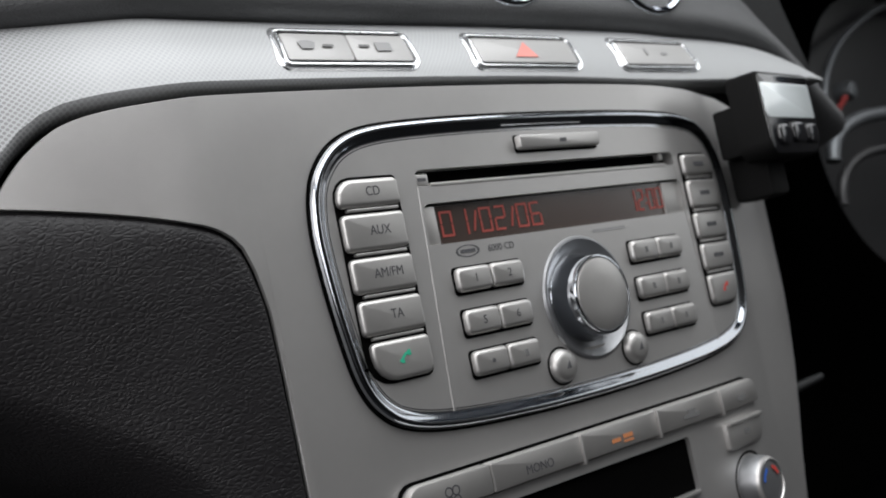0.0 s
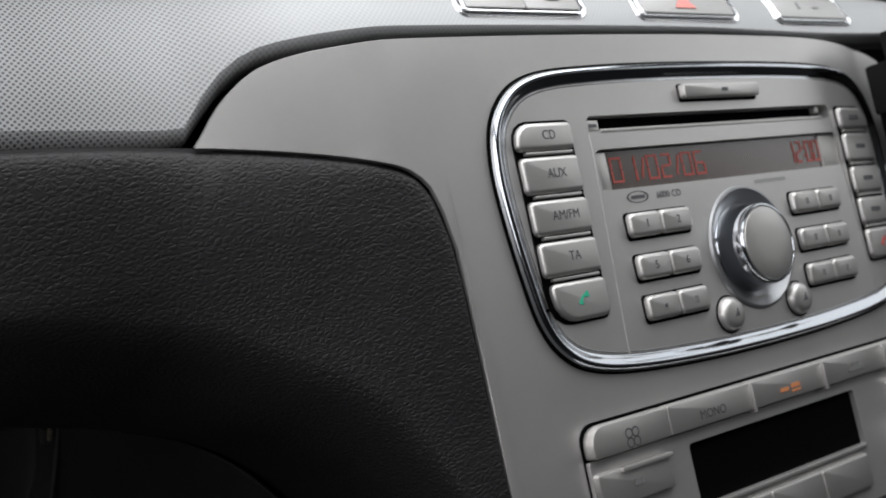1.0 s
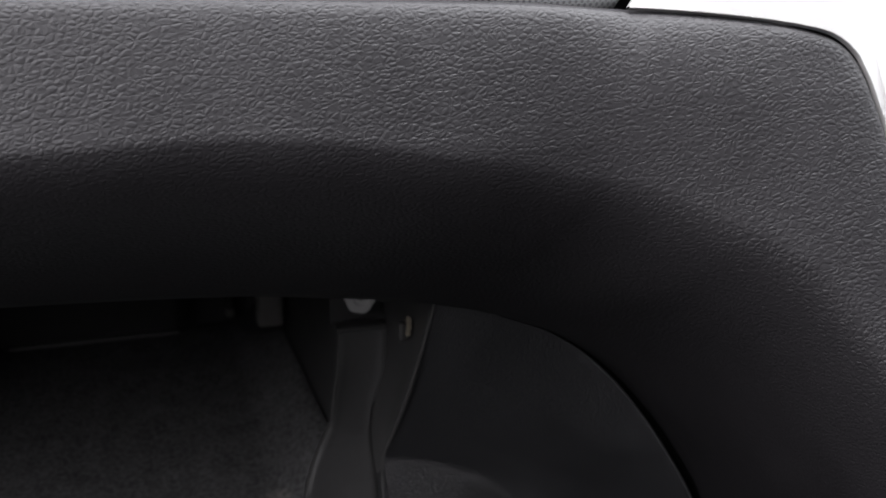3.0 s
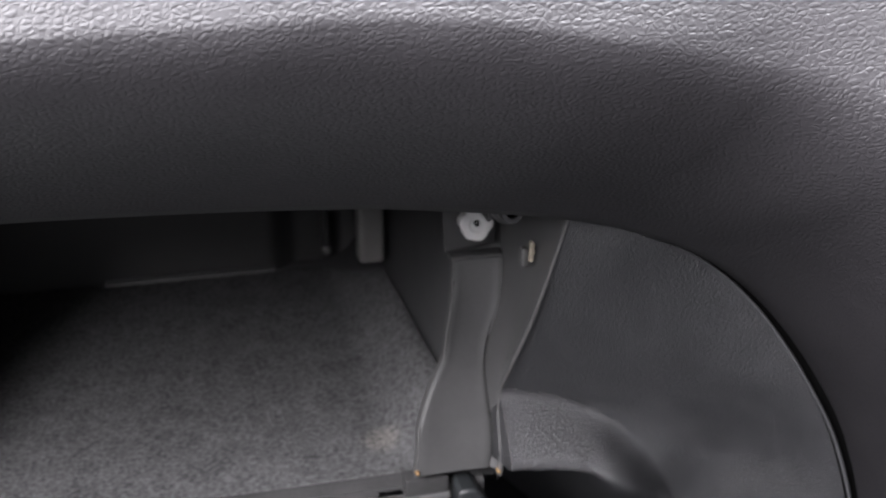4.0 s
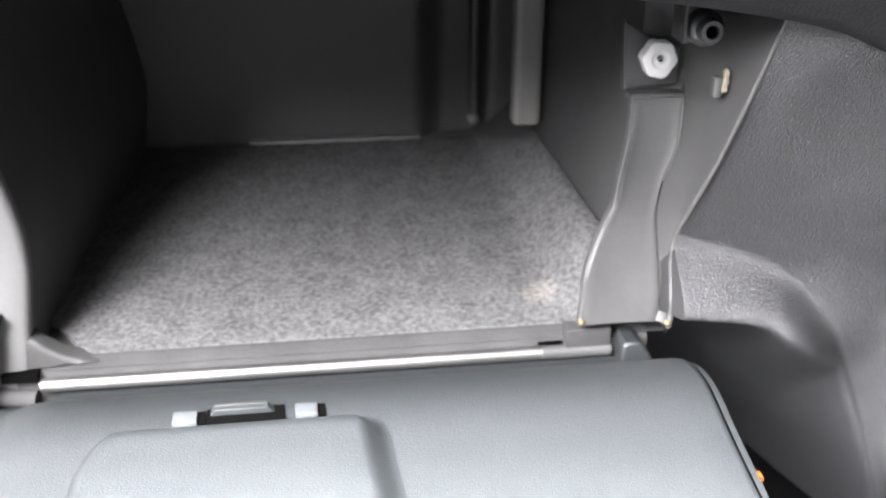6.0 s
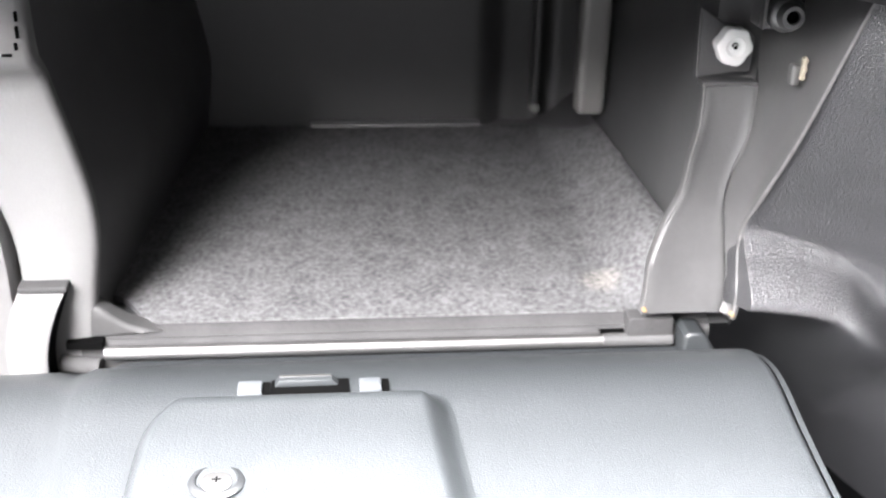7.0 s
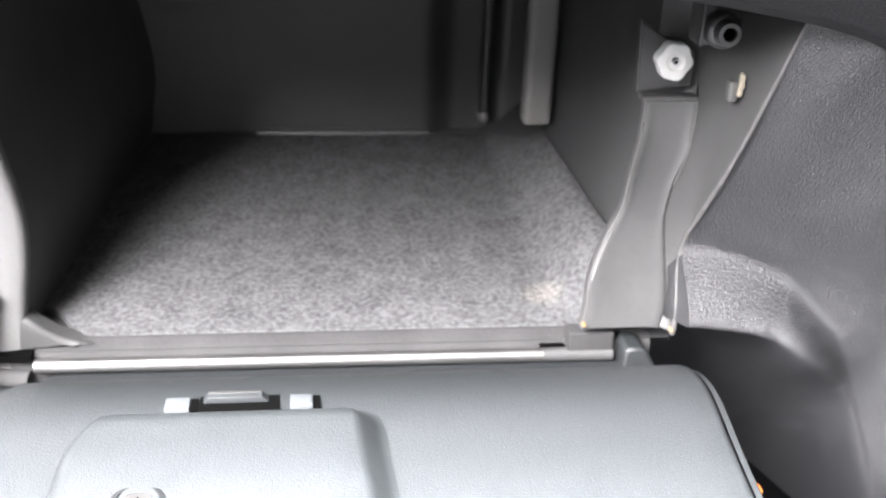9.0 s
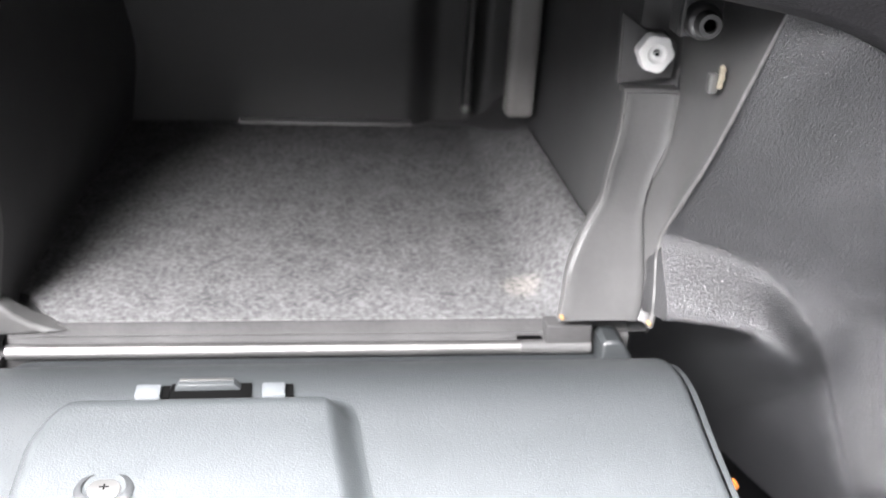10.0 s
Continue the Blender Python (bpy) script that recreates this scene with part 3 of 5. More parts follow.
def ledge_y(x, z):
    """The inner side panel beside the glovebox: a shallow bowl with a rounded ledge across it."""
    y = -0.009 - 0.25 * (z - 0.05) - 0.35 * soft_ramp(z - 0.05, 0.014) - 0.155 * (x - 0.05) - (1.0 + 2.0 * ease(0.02, 0.09, z)) * max(0, x - 0.05) ** 2
    top = 0.058 - 5.2 * max(0, x - 0.046) ** 2 - 12 * max(0, x - 0.09) ** 2 - 0.05 * (x - 0.046)
    low = min(0.0285 - 3.2 * max(0, x - 0.043) ** 2 - 0.30 * max(0, x - 0.085), top - 0.007)
    slope = 1.06 - 0.76 * ease(0.090, 0.135, x)
    y -= slope * (top - low) * ease(0, 1, (top - z) / (top - low))
    y -= 0.0065 * math.exp(-((x - 0.116) / 0.021) ** 2 - ((z - 0.012) / 0.028) ** 2)
    if z < low:
        d = (low - z) ** 2 / (low - z + 0.04 * ease(0.075, 0.125, x))
        y += (1.75 * d + 0.0105 * (1 - math.exp(-d / 0.008))) * (1 - 0.92 * ease(0.080, 0.212, x))
    return y


def build_side_panel():
    seam = np.array([spline(PAD_INNER, 0.3 + 0.7 * k / 300) for k in range(301)])
    rows = []
    near_edge = [(-0.12, 0.0475), (0.02, 0.0478), (0.05, 0.0488), (0.075, 0.0508), (0.095, 0.0527), (0.115, 0.0538), (0.14, 0.0548), (0.17, 0.0556)]
    for i in range(121):
        row = []
        for z in [0.170 - 0.29 * k / 230 for k in range(231)]:
            x = level(near_edge, z) * (1 - i / 120) + 0.2015 * i / 120
            gap = np.hypot(seam[:, 0] - x, seam[:, 2] - z)
            k = int(gap.argmin())
            near = math.exp(-float(gap[k]) / 0.014) * ease(0.055, 0.075, x)
            row.append((x, ledge_y(x, z) * (1 - near) + (seam[k, 1] + 0.0022) * near, z))
        if i == 0:
            rows.append([(x + 0.0004, y + 0.0005 + 0.0295 * ease(0.054, 0.036, z), z) for x, y, z in row])
        rows.append(row)
    return single("glovebox_side_panel", grid(rows), GRAIN_SIDE, BOX, "black grained plastic panel beside the glovebox with a rounded ledge", "dashboard panel", kind="structure", sharp=70)


# ---- the radio (console axes) ----


def ring_outline(inset, n=160):
    half = [spline([(x, 0, z) for x, z in RING_HALF], k / (n // 2)) for k in range(n // 2 + 1)]
    pts = [(p.x, p.z) for p in half] + [(-p.x, p.z) for p in reversed(half[1:-1])]
    out = []
    for k, (x, z) in enumerate(pts):
        ax, az = pts[k - 1]
        bx, bz = pts[(k + 1) % len(pts)]
        t = Vector((bx - ax, bz - az)).normalized()
        out.append((MIDDLE - 0.0016 + x + t.y * inset, z - t.x * inset))
    return out


def plate_with_holes(outline, holes, y, deep):
    """A flat plate with cut-outs whose walls run back by deep."""
    bm = bmesh.new()
    loops = []
    for loop in [outline] + holes:
        vs = [bm.verts.new((x, y, z)) for x, z in loop]
        loops.append([bm.edges.new((vs[k - 1], vs[k])) for k in range(len(vs))])
    bmesh.ops.triangle_fill(bm, use_beauty=True, edges=[e for l in loops for e in l])
    rim = [e for e in bm.edges if e.is_boundary]
    made = bmesh.ops.extrude_edge_only(bm, edges=rim)
    bmesh.ops.translate(bm, verts=[v for v in made["geom"] if isinstance(v, bmesh.types.BMVert)], vec=(0, deep, 0))
    return bm


def seven_segment(chars, x, z, wide, high, y, gap):
    """Bars of a segment display."""
    table = {"0": "abcdef", "1": "bc", "2": "abged", "6": "afedcg"}
    digits = []
    t = 0.0008
    for ch in chars:
        bms = []
        if ch == "/":
            bm = block(-t / 2, t / 2, y - 0.0001, y, -high * 0.42, high * 0.42)
            bmesh.ops.rotate(bm, verts=bm.verts, matrix=Matrix.Rotation(radians(16), 3, "Y"))
            bmesh.ops.translate(bm, verts=bm.verts, vec=(x + wide * 0.35, 0, z + high / 2))
            digits.append(bm)
            x += wide * 0.75
            continue
        if ch == ":":
            for f in (0.3, 0.7):
                bms.append(block(x, x + t, y - 0.0001, y, z + f * high - t / 2, z + f * high + t / 2))
            digits += bms
            x += wide * 0.4
            continue
        seg = table[ch]
        h = high / 2
        boxes = {"a": (x + t, x + wide - t, z + high - t, z + high), "g": (x + t, x + wide - t, z + h - t / 2, z + h + t / 2), "d": (x + t, x + wide - t, z, z + t), "f": (x, x + t, z + h + 0.0002, z + high), "b": (x + wide - t, x + wide, z + h + 0.0002, z + high), "e": (x, x + t, z, z + h - 0.0002), "c": (x + wide - t, x + wide, z, z + h - 0.0002)}
        for s in seg:
            x0, x1, z0, z1 = boxes[s]
            bms.append(block(x0, x1, y - 0.0001, y, z0, z1))
        digits += bms
        x += wide + gap
    return digits


def phone_icon(x, y, z, s):
    """A handset: a bowed bar with two thicker ends."""
    pts = [(x + s * a, y, z + s * b) for a, b in ((-0.5, -0.38), (-0.34, -0.02), (0.0, 0.26), (0.5, 0.34))]
    rows = []
    for k in range(17):
        p = spline(pts, k / 16)
        q = spline(pts, min(1, k / 16 + 0.03)) - spline(pts, max(0, k / 16 - 0.03))
        nrm = Vector((-q.z, 0, q.x)).normalized()
        w = s * (0.11 + 0.12 * (abs(k - 8) / 8 > 0.62))
        rows.append([p + nrm * w, p - nrm * w])
    return grid(rows, back=(0, 0.0001, 0))


def build_radio():
    radio = thing("car_radio", CONSOLE, (MIDDLE, 0.0, -0.0628), "silver car radio with chrome surround, red display and round volume knob", "car radio")
    inner = ring_outline(0.0050)
    slot = rounded(-0.0045, 0.1355, 0.0192, 0.0246, (0.001, 0.001, 0.0022, 0.0022))
    window = rounded(-0.0040, 0.1375, -0.0010, 0.0130, (0.0008, 0.0008, 0.003, 0.003))
    part("face_plate", plate_with_holes(inner, [slot, window, [(MIDDLE + 0.0222 * math.cos(radians(a)), -0.0275 + 0.0222 * math.sin(radians(a))) for a in range(0, 360, 6)]], -0.0010, 0.006), SILVER, radio, sharp=30)
    rows = []
    prof = [(-0.0007, 0.0020), (-0.0005, 0.0000), (-0.0002, -0.0018), (0.0003, -0.0027), (0.0010, -0.0030), (0.0018, -0.0029), (0.0026, -0.0024), (0.0036, -0.0015), (0.0044, -0.0009), (0.0050, -0.0008), (0.0055, -0.0011), (0.0059, -0.0009)]
    lines = [(ring_outline(d), y) for d, y in prof]
    for k in range(len(lines[0][0])):
        rows.append([(l[k][0], y, l[k][1]) for l, y in lines])
    part("chrome_surround", grid(rows, close_u=True), CHROME, radio, "chrome surround ring", sharp=60)
    outer, gap = ring_outline(-0.0006), ring_outline(-0.0014)
    part("surround_gap", grid([[(*a[:1], -0.0003, a[1]), (b[0], -0.0003, b[1])] for a, b in zip(outer, gap)], close_u=True, back=(0, 0.0002, 0)), GAP, radio)
    # disc slot with its small end tabs
    part("slot_inside", block(-0.0046, 0.1356, 0.0040, 0.0045, 0.0188, 0.0250), GAP, radio)
    part("slot_tab", block(-0.0042, 0.0012, -0.0006, 0.003, 0.0194, 0.0232, 0.0005), KEY, radio)
    part("slot_tab", block(0.1275, 0.1300, 0.0000, 0.003, 0.0215, 0.0243, 0.0005), KEY, radio)
    part("slot_lip", block(0.0012, 0.1300, -0.0012, 0.0022, 0.0186, 0.0200, 0.0004), KEY, radio)
    part("printed_bar", block(-0.0034, 0.0002, -0.0007, -0.0006, 0.0208, 0.0219), INK, radio)
    # display
    display = part("display_glass", block(0.0018, 0.1250, 0.0012, 0.0022, -0.0008, 0.0125), LCD, radio, "dark red display glass, lit digits", sharp=30)
    for x0, x1 in ((-0.0038, 0.0020), (0.1248, 0.1374)):
        part("display_cheek", block(x0, x1, 0.0002, 0.004, -0.0009, 0.0122, 0.0004), KEY, radio)
    for bm in seven_segment("01/02/06", 0.0040, 0.0015, 0.0056, 0.0088, 0.0011, 0.0014) + seven_segment("12:00", 0.1040, 0.0020, 0.0040, 0.0086, 0.0011, 0.0010):
        part("display_segment", bm, SEGMENT, display, "red lit segment")
    # eject button
    eject = part("eject_button", prism(rounded(0.0448, 0.0882, 0.0290, 0.0342, (0.0012, 0.0012, 0.0010, 0.0010)), -0.0042, 0.001, 0.0008), KEY, radio)
    part("printed_bar", block(0.0655, 0.0690, -0.0044, -0.0043, 0.0308, 0.0322), INK, eject)
    part("button_gap", prism(rounded(0.0443, 0.0887, 0.0280, 0.0347, (0.001, 0.001, 0.001, 0.001)), -0.0013, 0.001), GAP, radio)
    # raised seams either side of the middle
    for s in (-1, 1):
        rows = []
        for k in range(13):
            z = 0.0185 - 0.0735 * k / 12
            x = MIDDLE + s * (0.0697 + 0.0040 * k / 12)
            rows.append([(x - 0.0005, -0.0010, z), (x - 0.0002, -0.00125, z), (x + 0.0002, -0.00125, z), (x + 0.0005, -0.0010, z)])
        part("face_seam", grid(rows), SILVER, radio, sharp=20)
    # columns of five buttons either side
    zs = [0.0232, 0.0122, -0.0018, -0.0150, -0.0282, -0.0412]
    words = ["CD", "AUX", "AM/FM", "TA", ""]
    for s in (-1, 1):
        inside, outside = MIDDLE - 0.0024 + s * 0.0768, MIDDLE - 0.0024 + s * 0.1017
        a, b = min(inside, outside), max(inside, outside)
        part("button_gap", prism(rounded(a - 0.0006, b + 0.0006, -0.0420, 0.0238, (0.009 if s < 0 else 0.003, 0.003 if s < 0 else 0.009, 0.002 if s < 0 else 0.007, 0.007 if s < 0 else 0.002)), -0.0013, 0.001), GAP, radio)
        for k in range(5):
            top, low = zs[k], zs[k + 1]
            low += 0.0016 if k < 4 else 0
            r = [0.0019, 0.0019, 0.0019, 0.0019]
            if k == 0:
                r[3 if s < 0 else 2], r[2 if s < 0 else 3] = 0.0062, 0.0021
            if k == 4:
                r[0 if s < 0 else 1], r[1 if s < 0 else 0] = 0.0085, 0.0030
            shrink = 0.0016 if k == 4 else 0.0
            o = rounded(a + (shrink if s < 0 else 0), b - (0 if s < 0 else shrink), low, top - 0.0004, r)
            key = part("button", prism(o, -0.0034, 0.001, 0.0015, 4), KEY, radio)
            cx, cz = (a + b) / 2 + s * -0.0012, (top + low) / 2
            if k < 4:
                part("button_ridge", block(a + 0.0030 if s < 0 else a + 0.0015, b - 0.0015 if s < 0 else b - 0.0030, -0.0026, 0.001, low - 0.0013, low - 0.0003, 0.0003), KEY, radio)
            if s < 0 and words[k]:
                part("legend", lettering(words[k], cx, -0.0035, cz, 0.0043, 0.92), INK, key)
            elif s < 0:
                part("legend", phone_icon(cx, -0.0036, cz, 0.0040), GREEN_INK, key, "green handset symbol")
            elif k < 4:
                part("legend", block(cx - 0.0040, cx + 0.0040, -0.0036, -0.0034, cz - 0.0009, cz + 0.0009), INK, key)
            else:
                part("legend", phone_icon(cx, -0.0036, cz, 0.0038), RED_INK, key, "red handset symbol")
    # preset keys in pairs
    marks = {(0, 0): "1", (0, 1): "2", (1, 0): "5", (1, 1): "6"}
    for r, (top, low) in enumerate(((-0.0098, -0.0180), (-0.0240, -0.0324), (-0.0378, -0.0462))):
        for side, x0 in ((0, 0.0030), (1, 0.0940)):
            part("key_gap", prism(rounded(x0 - 0.0006, x0 + 0.0318, low - 0.0010, top + 0.0005, (0.0016,) * 4), -0.0013, 0.001), GAP, radio)
            for c in range(2):
                a = x0 + c * 0.0157
                rr = (0.0021, 0.0017, 0.0017, 0.0021) if c == 0 else (0.0017, 0.0021, 0.0021, 0.0017)
                key = part("preset_key", prism(rounded(a, a + 0.0154, low, top, rr), -0.0038, 0.001, 0.0015, 4), KEY, radio)
                cx, cz = a + 0.0078, (top + low) / 2
                word = marks.get((r, c)) if side == 0 else None
                if word:
                    part("legend", lettering(word, cx, -0.0039, cz, 0.0040), INK, key)
                elif (side, r, c) == (0, 2, 0):
                    part("legend", lathe([(0.0, -0.0001), (0.0007, -0.0001), (0.0007, 0.0001)], (cx, -0.0039, cz), 12), INK, key)
                else:
                    part("legend", block(cx - 0.0007, cx + 0.0007, -0.0040, -0.0038, cz - 0.0012, cz + 0.0012), GREY_MARK, key)
    # two small round buttons
    for x in (0.0445, 0.0850):
        part("button_gap", lathe([(0.0, -0.0012), (0.0069, -0.0012), (0.0069, 0.001)], (x, 0, -0.0497), 36), GAP, radio)
        rb = part("round_button", lathe([(0.0, -0.0046), (0.003, -0.0045), (0.0048, -0.0041), (0.0058, -0.0030), (0.0062, -0.0012), (0.0062, 0.001)], (x, 0, -0.0497), 36), KEY, radio)
        part("legend", prism([(x - 0.0010, -0.0508), (x + 0.0014, -0.0508), (x + 0.0008, -0.0478)], -0.0047, -0.0045), INK, rb)
    # volume knob in its dish
    dish = part("knob_dish", lathe([(0.0232, -0.0008), (0.0226, -0.0019), (0.0218, -0.0021), (0.0206, -0.0012), (0.0185, 0.0006), (0.0166, 0.0016), (0.0150, 0.0018)], (MIDDLE, 0, -0.0275), 72), DISH, radio, "smoked silver dish round the knob")
    knob = part("volume_knob", lathe([(0.0, -0.0100), (0.006, -0.0099), (0.0115, -0.0096), (0.0132, -0.0091), (0.0136, -0.0084)], (MIDDLE, 0, -0.0275), 72), KEY, radio, "satin silver knob with a chrome collar")
    part("knob_collar", lathe([(0.0136, -0.0085), (0.0139, -0.0091), (0.0144, -0.0090), (0.0148, -0.0082), (0.0152, -0.0045), (0.0155, -0.0005), (0.0162, 0.0014), (0.0170, 0.0020)], (MIDDLE, 0, -0.0275), 72), CHROME, knob, "polished chrome collar")
    # badge outline and print
    rows = []
    for k in range(48):
        a = 2 * math.pi * k / 48
        rows.append([(0.0118 + r * 0.0054 * math.cos(a), -0.0011, -0.0043 + r * 0.0021 * math.sin(a)) for r in (1.0, 0.84)])
    part("badge_outline", grid(rows, close_u=True, back=(0, 0.0001, 0)), INK, radio, "thin oval badge outline")
    part("badge_bar", block(0.0085, 0.0152, -0.0012, -0.0011, -0.0049, -0.0037), INK, radio)
    part("legend", lettering("6000 CD", 0.0275, -0.0011, -0.0045, 0.0034), INK, radio)
    part("printed_bar", block(0.0760, 0.0950, -0.0012, -0.0011, -0.0042, -0.0031), KEY_SHADE, radio)
    follow_curve(radio)


def build_climate():
    panel = thing("climate_control_panel", CONSOLE, (0.06, 0.0, -0.13), "silver climate control panel with long keys, dark display and dials", "climate control")
    part("panel_gap", prism(rounded(-0.0372, 0.1562, -0.1300, -0.0728, (0.006, 0.006, 0.006, 0.006)), -0.0004, 0.002), GAP, panel)
    part("panel_body", plate_with_holes(rounded(-0.0368, 0.1558, -0.1297, -0.0841, (0.005, 0.005, 0.0008, 0.0008)), [rounded(0.0080, 0.1040, -0.1090, -0.0880, (0.0015,) * 4)], -0.0022, 0.0042), SILVER, panel, sharp=30)
    cells = [(-0.0362, -0.0014, (0.001, 0.0009, 0.0009, 0.0058)), (-0.0010, 0.0420, (0.0009,) * 4), (0.0424, 0.0848, (0.0009,) * 4), (0.0852, 0.1256, (0.0009,) * 4), (0.1260, 0.1552, (0.0009, 0.001, 0.0058, 0.0009))]
    for k, (a, b, r) in enumerate(cells):
        key = part("long_key", prism(rounded(a, b, -0.0835, -0.0738, r), -0.0048, 0.002, 0.0007), KEY, panel)
        cx, cz = (a + b) / 2, -0.0800
        if k == 0:
            petals = []
            for a0 in (45, 135, 225, 315):
                px, pz = cx + 0.0021 * math.cos(radians(a0)), cz + 0.0021 * math.sin(radians(a0))
                petals.append(grid([[(px + r0 * math.cos(radians(w)), -0.0049, pz + r0 * math.sin(radians(w))) for r0 in (0.0017, 0.0012)] for w in range(0, 360, 20)], close_u=True))
            part("legend", join(petals), INK, key, "fan symbol")
        elif k == 1:
            part("legend", lettering("MONO", cx, -0.0049, cz, 0.0042), INK, key)
        elif k == 2:
            part("legend", join([block(cx - 0.0058, cx - 0.001, -0.0050, -0.0049, cz - 0.0007, cz + 0.0007), block(cx + 0.0006, cx + 0.0058, -0.0050, -0.0049, cz - 0.0016, cz - 0.0008), block(cx + 0.0006, cx + 0.0058, -0.0050, -0.0049, cz - 0.0002, cz + 0.0014)]), ORANGE_INK, key, "orange symbol")
        elif k == 3:
            part("legend", join([block(cx - 0.0050, cx + 0.0050, -0.0050, -0.0049, cz - 0.0010, cz + 0.0006), block(cx - 0.0022, cx + 0.0026, -0.0050, -0.0049, cz + 0.0006, cz + 0.0022)]), GREY_MARK, key, "car outline symbol")
        else:
            part("legend", block(cx - 0.0030, cx + 0.0030, -0.0050, -0.0049, cz - 0.0011, cz + 0.0011), GREY_MARK, key)
        if 0 < k < 4:
            part("key_divider", block(b - 0.0002, b + 0.0008, -0.0056, 0.0, -0.0846, -0.0752, 0.0003), KEY, panel)
    for a, b, r in ((-0.0366, -0.0036, (0.006, 0.001, 0.001, 0.001)), (0.1262, 0.1540, (0.001, 0.006, 0.001, 0.001))):
        key = part("short_key", prism(rounded(a, b, -0.0990, -0.0880, r), -0.0044, 0.002, 0.0008), KEY, panel)
        part("key_ridge", block(a + 0.010 if a < 0 else a + 0.001, b, -0.0058, -0.002, -0.0894, -0.0880, 0.0003), KEY, key)
        part("legend", block((a + b) / 2 - 0.002, (a + b) / 2 + 0.002, -0.0046, -0.0045, -0.0946, -0.0926), GREY_MARK, key)
    part("display_glass", block(0.0070, 0.1050, 0.0002, 0.0012, -0.1100, -0.0870), BLACKGLASS, panel, "unlit black display", sharp=30)
    part("display_lip", block(0.0085, 0.1035, -0.0034, 0.0, -0.1100, -0.1084, 0.0005), KEY, panel)
    for k in range(3):
        a = 0.012 + k * 0.030
        part("lower_key", prism(rounded(a, a + 0.0294, -0.1240, -0.1118, (0.0010,) * 4), -0.0040, 0.001, 0.0008), KEY, panel)
    for x in (-0.0195, 0.1395):
        dial = part("temperature_dial", lathe([(0.0, -0.0112), (0.0070, -0.0111), (0.0096, -0.0107), (0.0104, -0.0098), (0.0110, -0.0040), (0.0116, 0.001)], (x, 0, -0.1145), 48), DISH, panel, "round smoked silver temperature dial")
        part("dial_ring", lathe([(0.0086, -0.0110), (0.0090, -0.0116), (0.0098, -0.0112), (0.0103, -0.0100)], (x, 0, -0.1145), 48), SILVER, dial)
        part("dial_gap", lathe([(0.0116, -0.0021), (0.0124, -0.0025), (0.0130, -0.0021)], (x, 0, -0.1145), 48), GAP, dial)
        for ink, a0, a1 in ((BLUE_INK, 110, 170), (RED_INK, 20, 75)):
            part("legend", grid([[(x + r0 * math.cos(radians(a0 + (a1 - a0) * k / 10)), -0.0115, -0.1145 + r0 * math.sin(radians(a0 + (a1 - a0) * k / 10))) for r0 in (0.0052, 0.0066)] for k in range(11)]), ink, dial)
    follow_curve(panel)


def build_switch(name, x0, x1, label, split, symbols):
    """A slanted switch in a bright frame, set into the trim band; its right side runs out into a scooped recess."""
    z0, z1 = 0.0636, 0.0756
    slant = -0.0034

    def shear(bm):
        for v in bm.verts:
            f = (v.co.z - z0) / (z1 - z0)
            v.co.x -= slant * f
            v.co.y += band_face_y(v.co.x, v.co.z) - 0.0008
        return bm

    def hoop(steps, depths, radius):
        rim = [rounded(x0 - d, x1 + d, z0 - d, z1 + d, (radius + d,) * 4, 6) for d in steps]
        return shear(grid([[(l[k][0], y, l[k][1]) for l, y in zip(rim, depths)] for k in range(len(rim[0]))], close_u=True))

    sw = thing(name, CONSOLE, ((x0 + x1) / 2, 0.006, z0), label, "car switch", group="switches in the trim band")
    part("recess", hoop((0.0036, 0.0030, 0.0020, 0.0012), (0.0010, 0.0002, 0.0006, 0.0012), 0.0014), BRIGHT_RIM, sw, "scooped silver recess round the frame", sharp=70)
    part("chrome_frame", hoop((0.0016, 0.0013, 0.0008, 0.0003), (0.0010, -0.0007, -0.0008, 0.0006), 0.0012), BRIGHT_RIM, sw, "thin chrome frame", sharp=70)
    part("switch_well", shear(prism(rounded(x0 - 0.0004, x1 + 0.0004, z0 - 0.0004, z1 + 0.0004, (0.0012,) * 4), 0.0005, 0.002)), GAP, sw)
    edges = [x0] + ([(x0 + x1) / 2 + 0.0006] if split else []) + [x1]
    for a, b in zip(edges, edges[1:]):
        part("rocker", shear(prism(rounded(a + 0.0002, b - 0.0002, z0 + 0.0002, z1 - 0.0002, (0.0010,) * 4), -0.0006, 0.002, 0.0005)), SWITCH_FACE, sw)
    for s, ink in symbols:
        part("legend", shear(s), ink, sw)


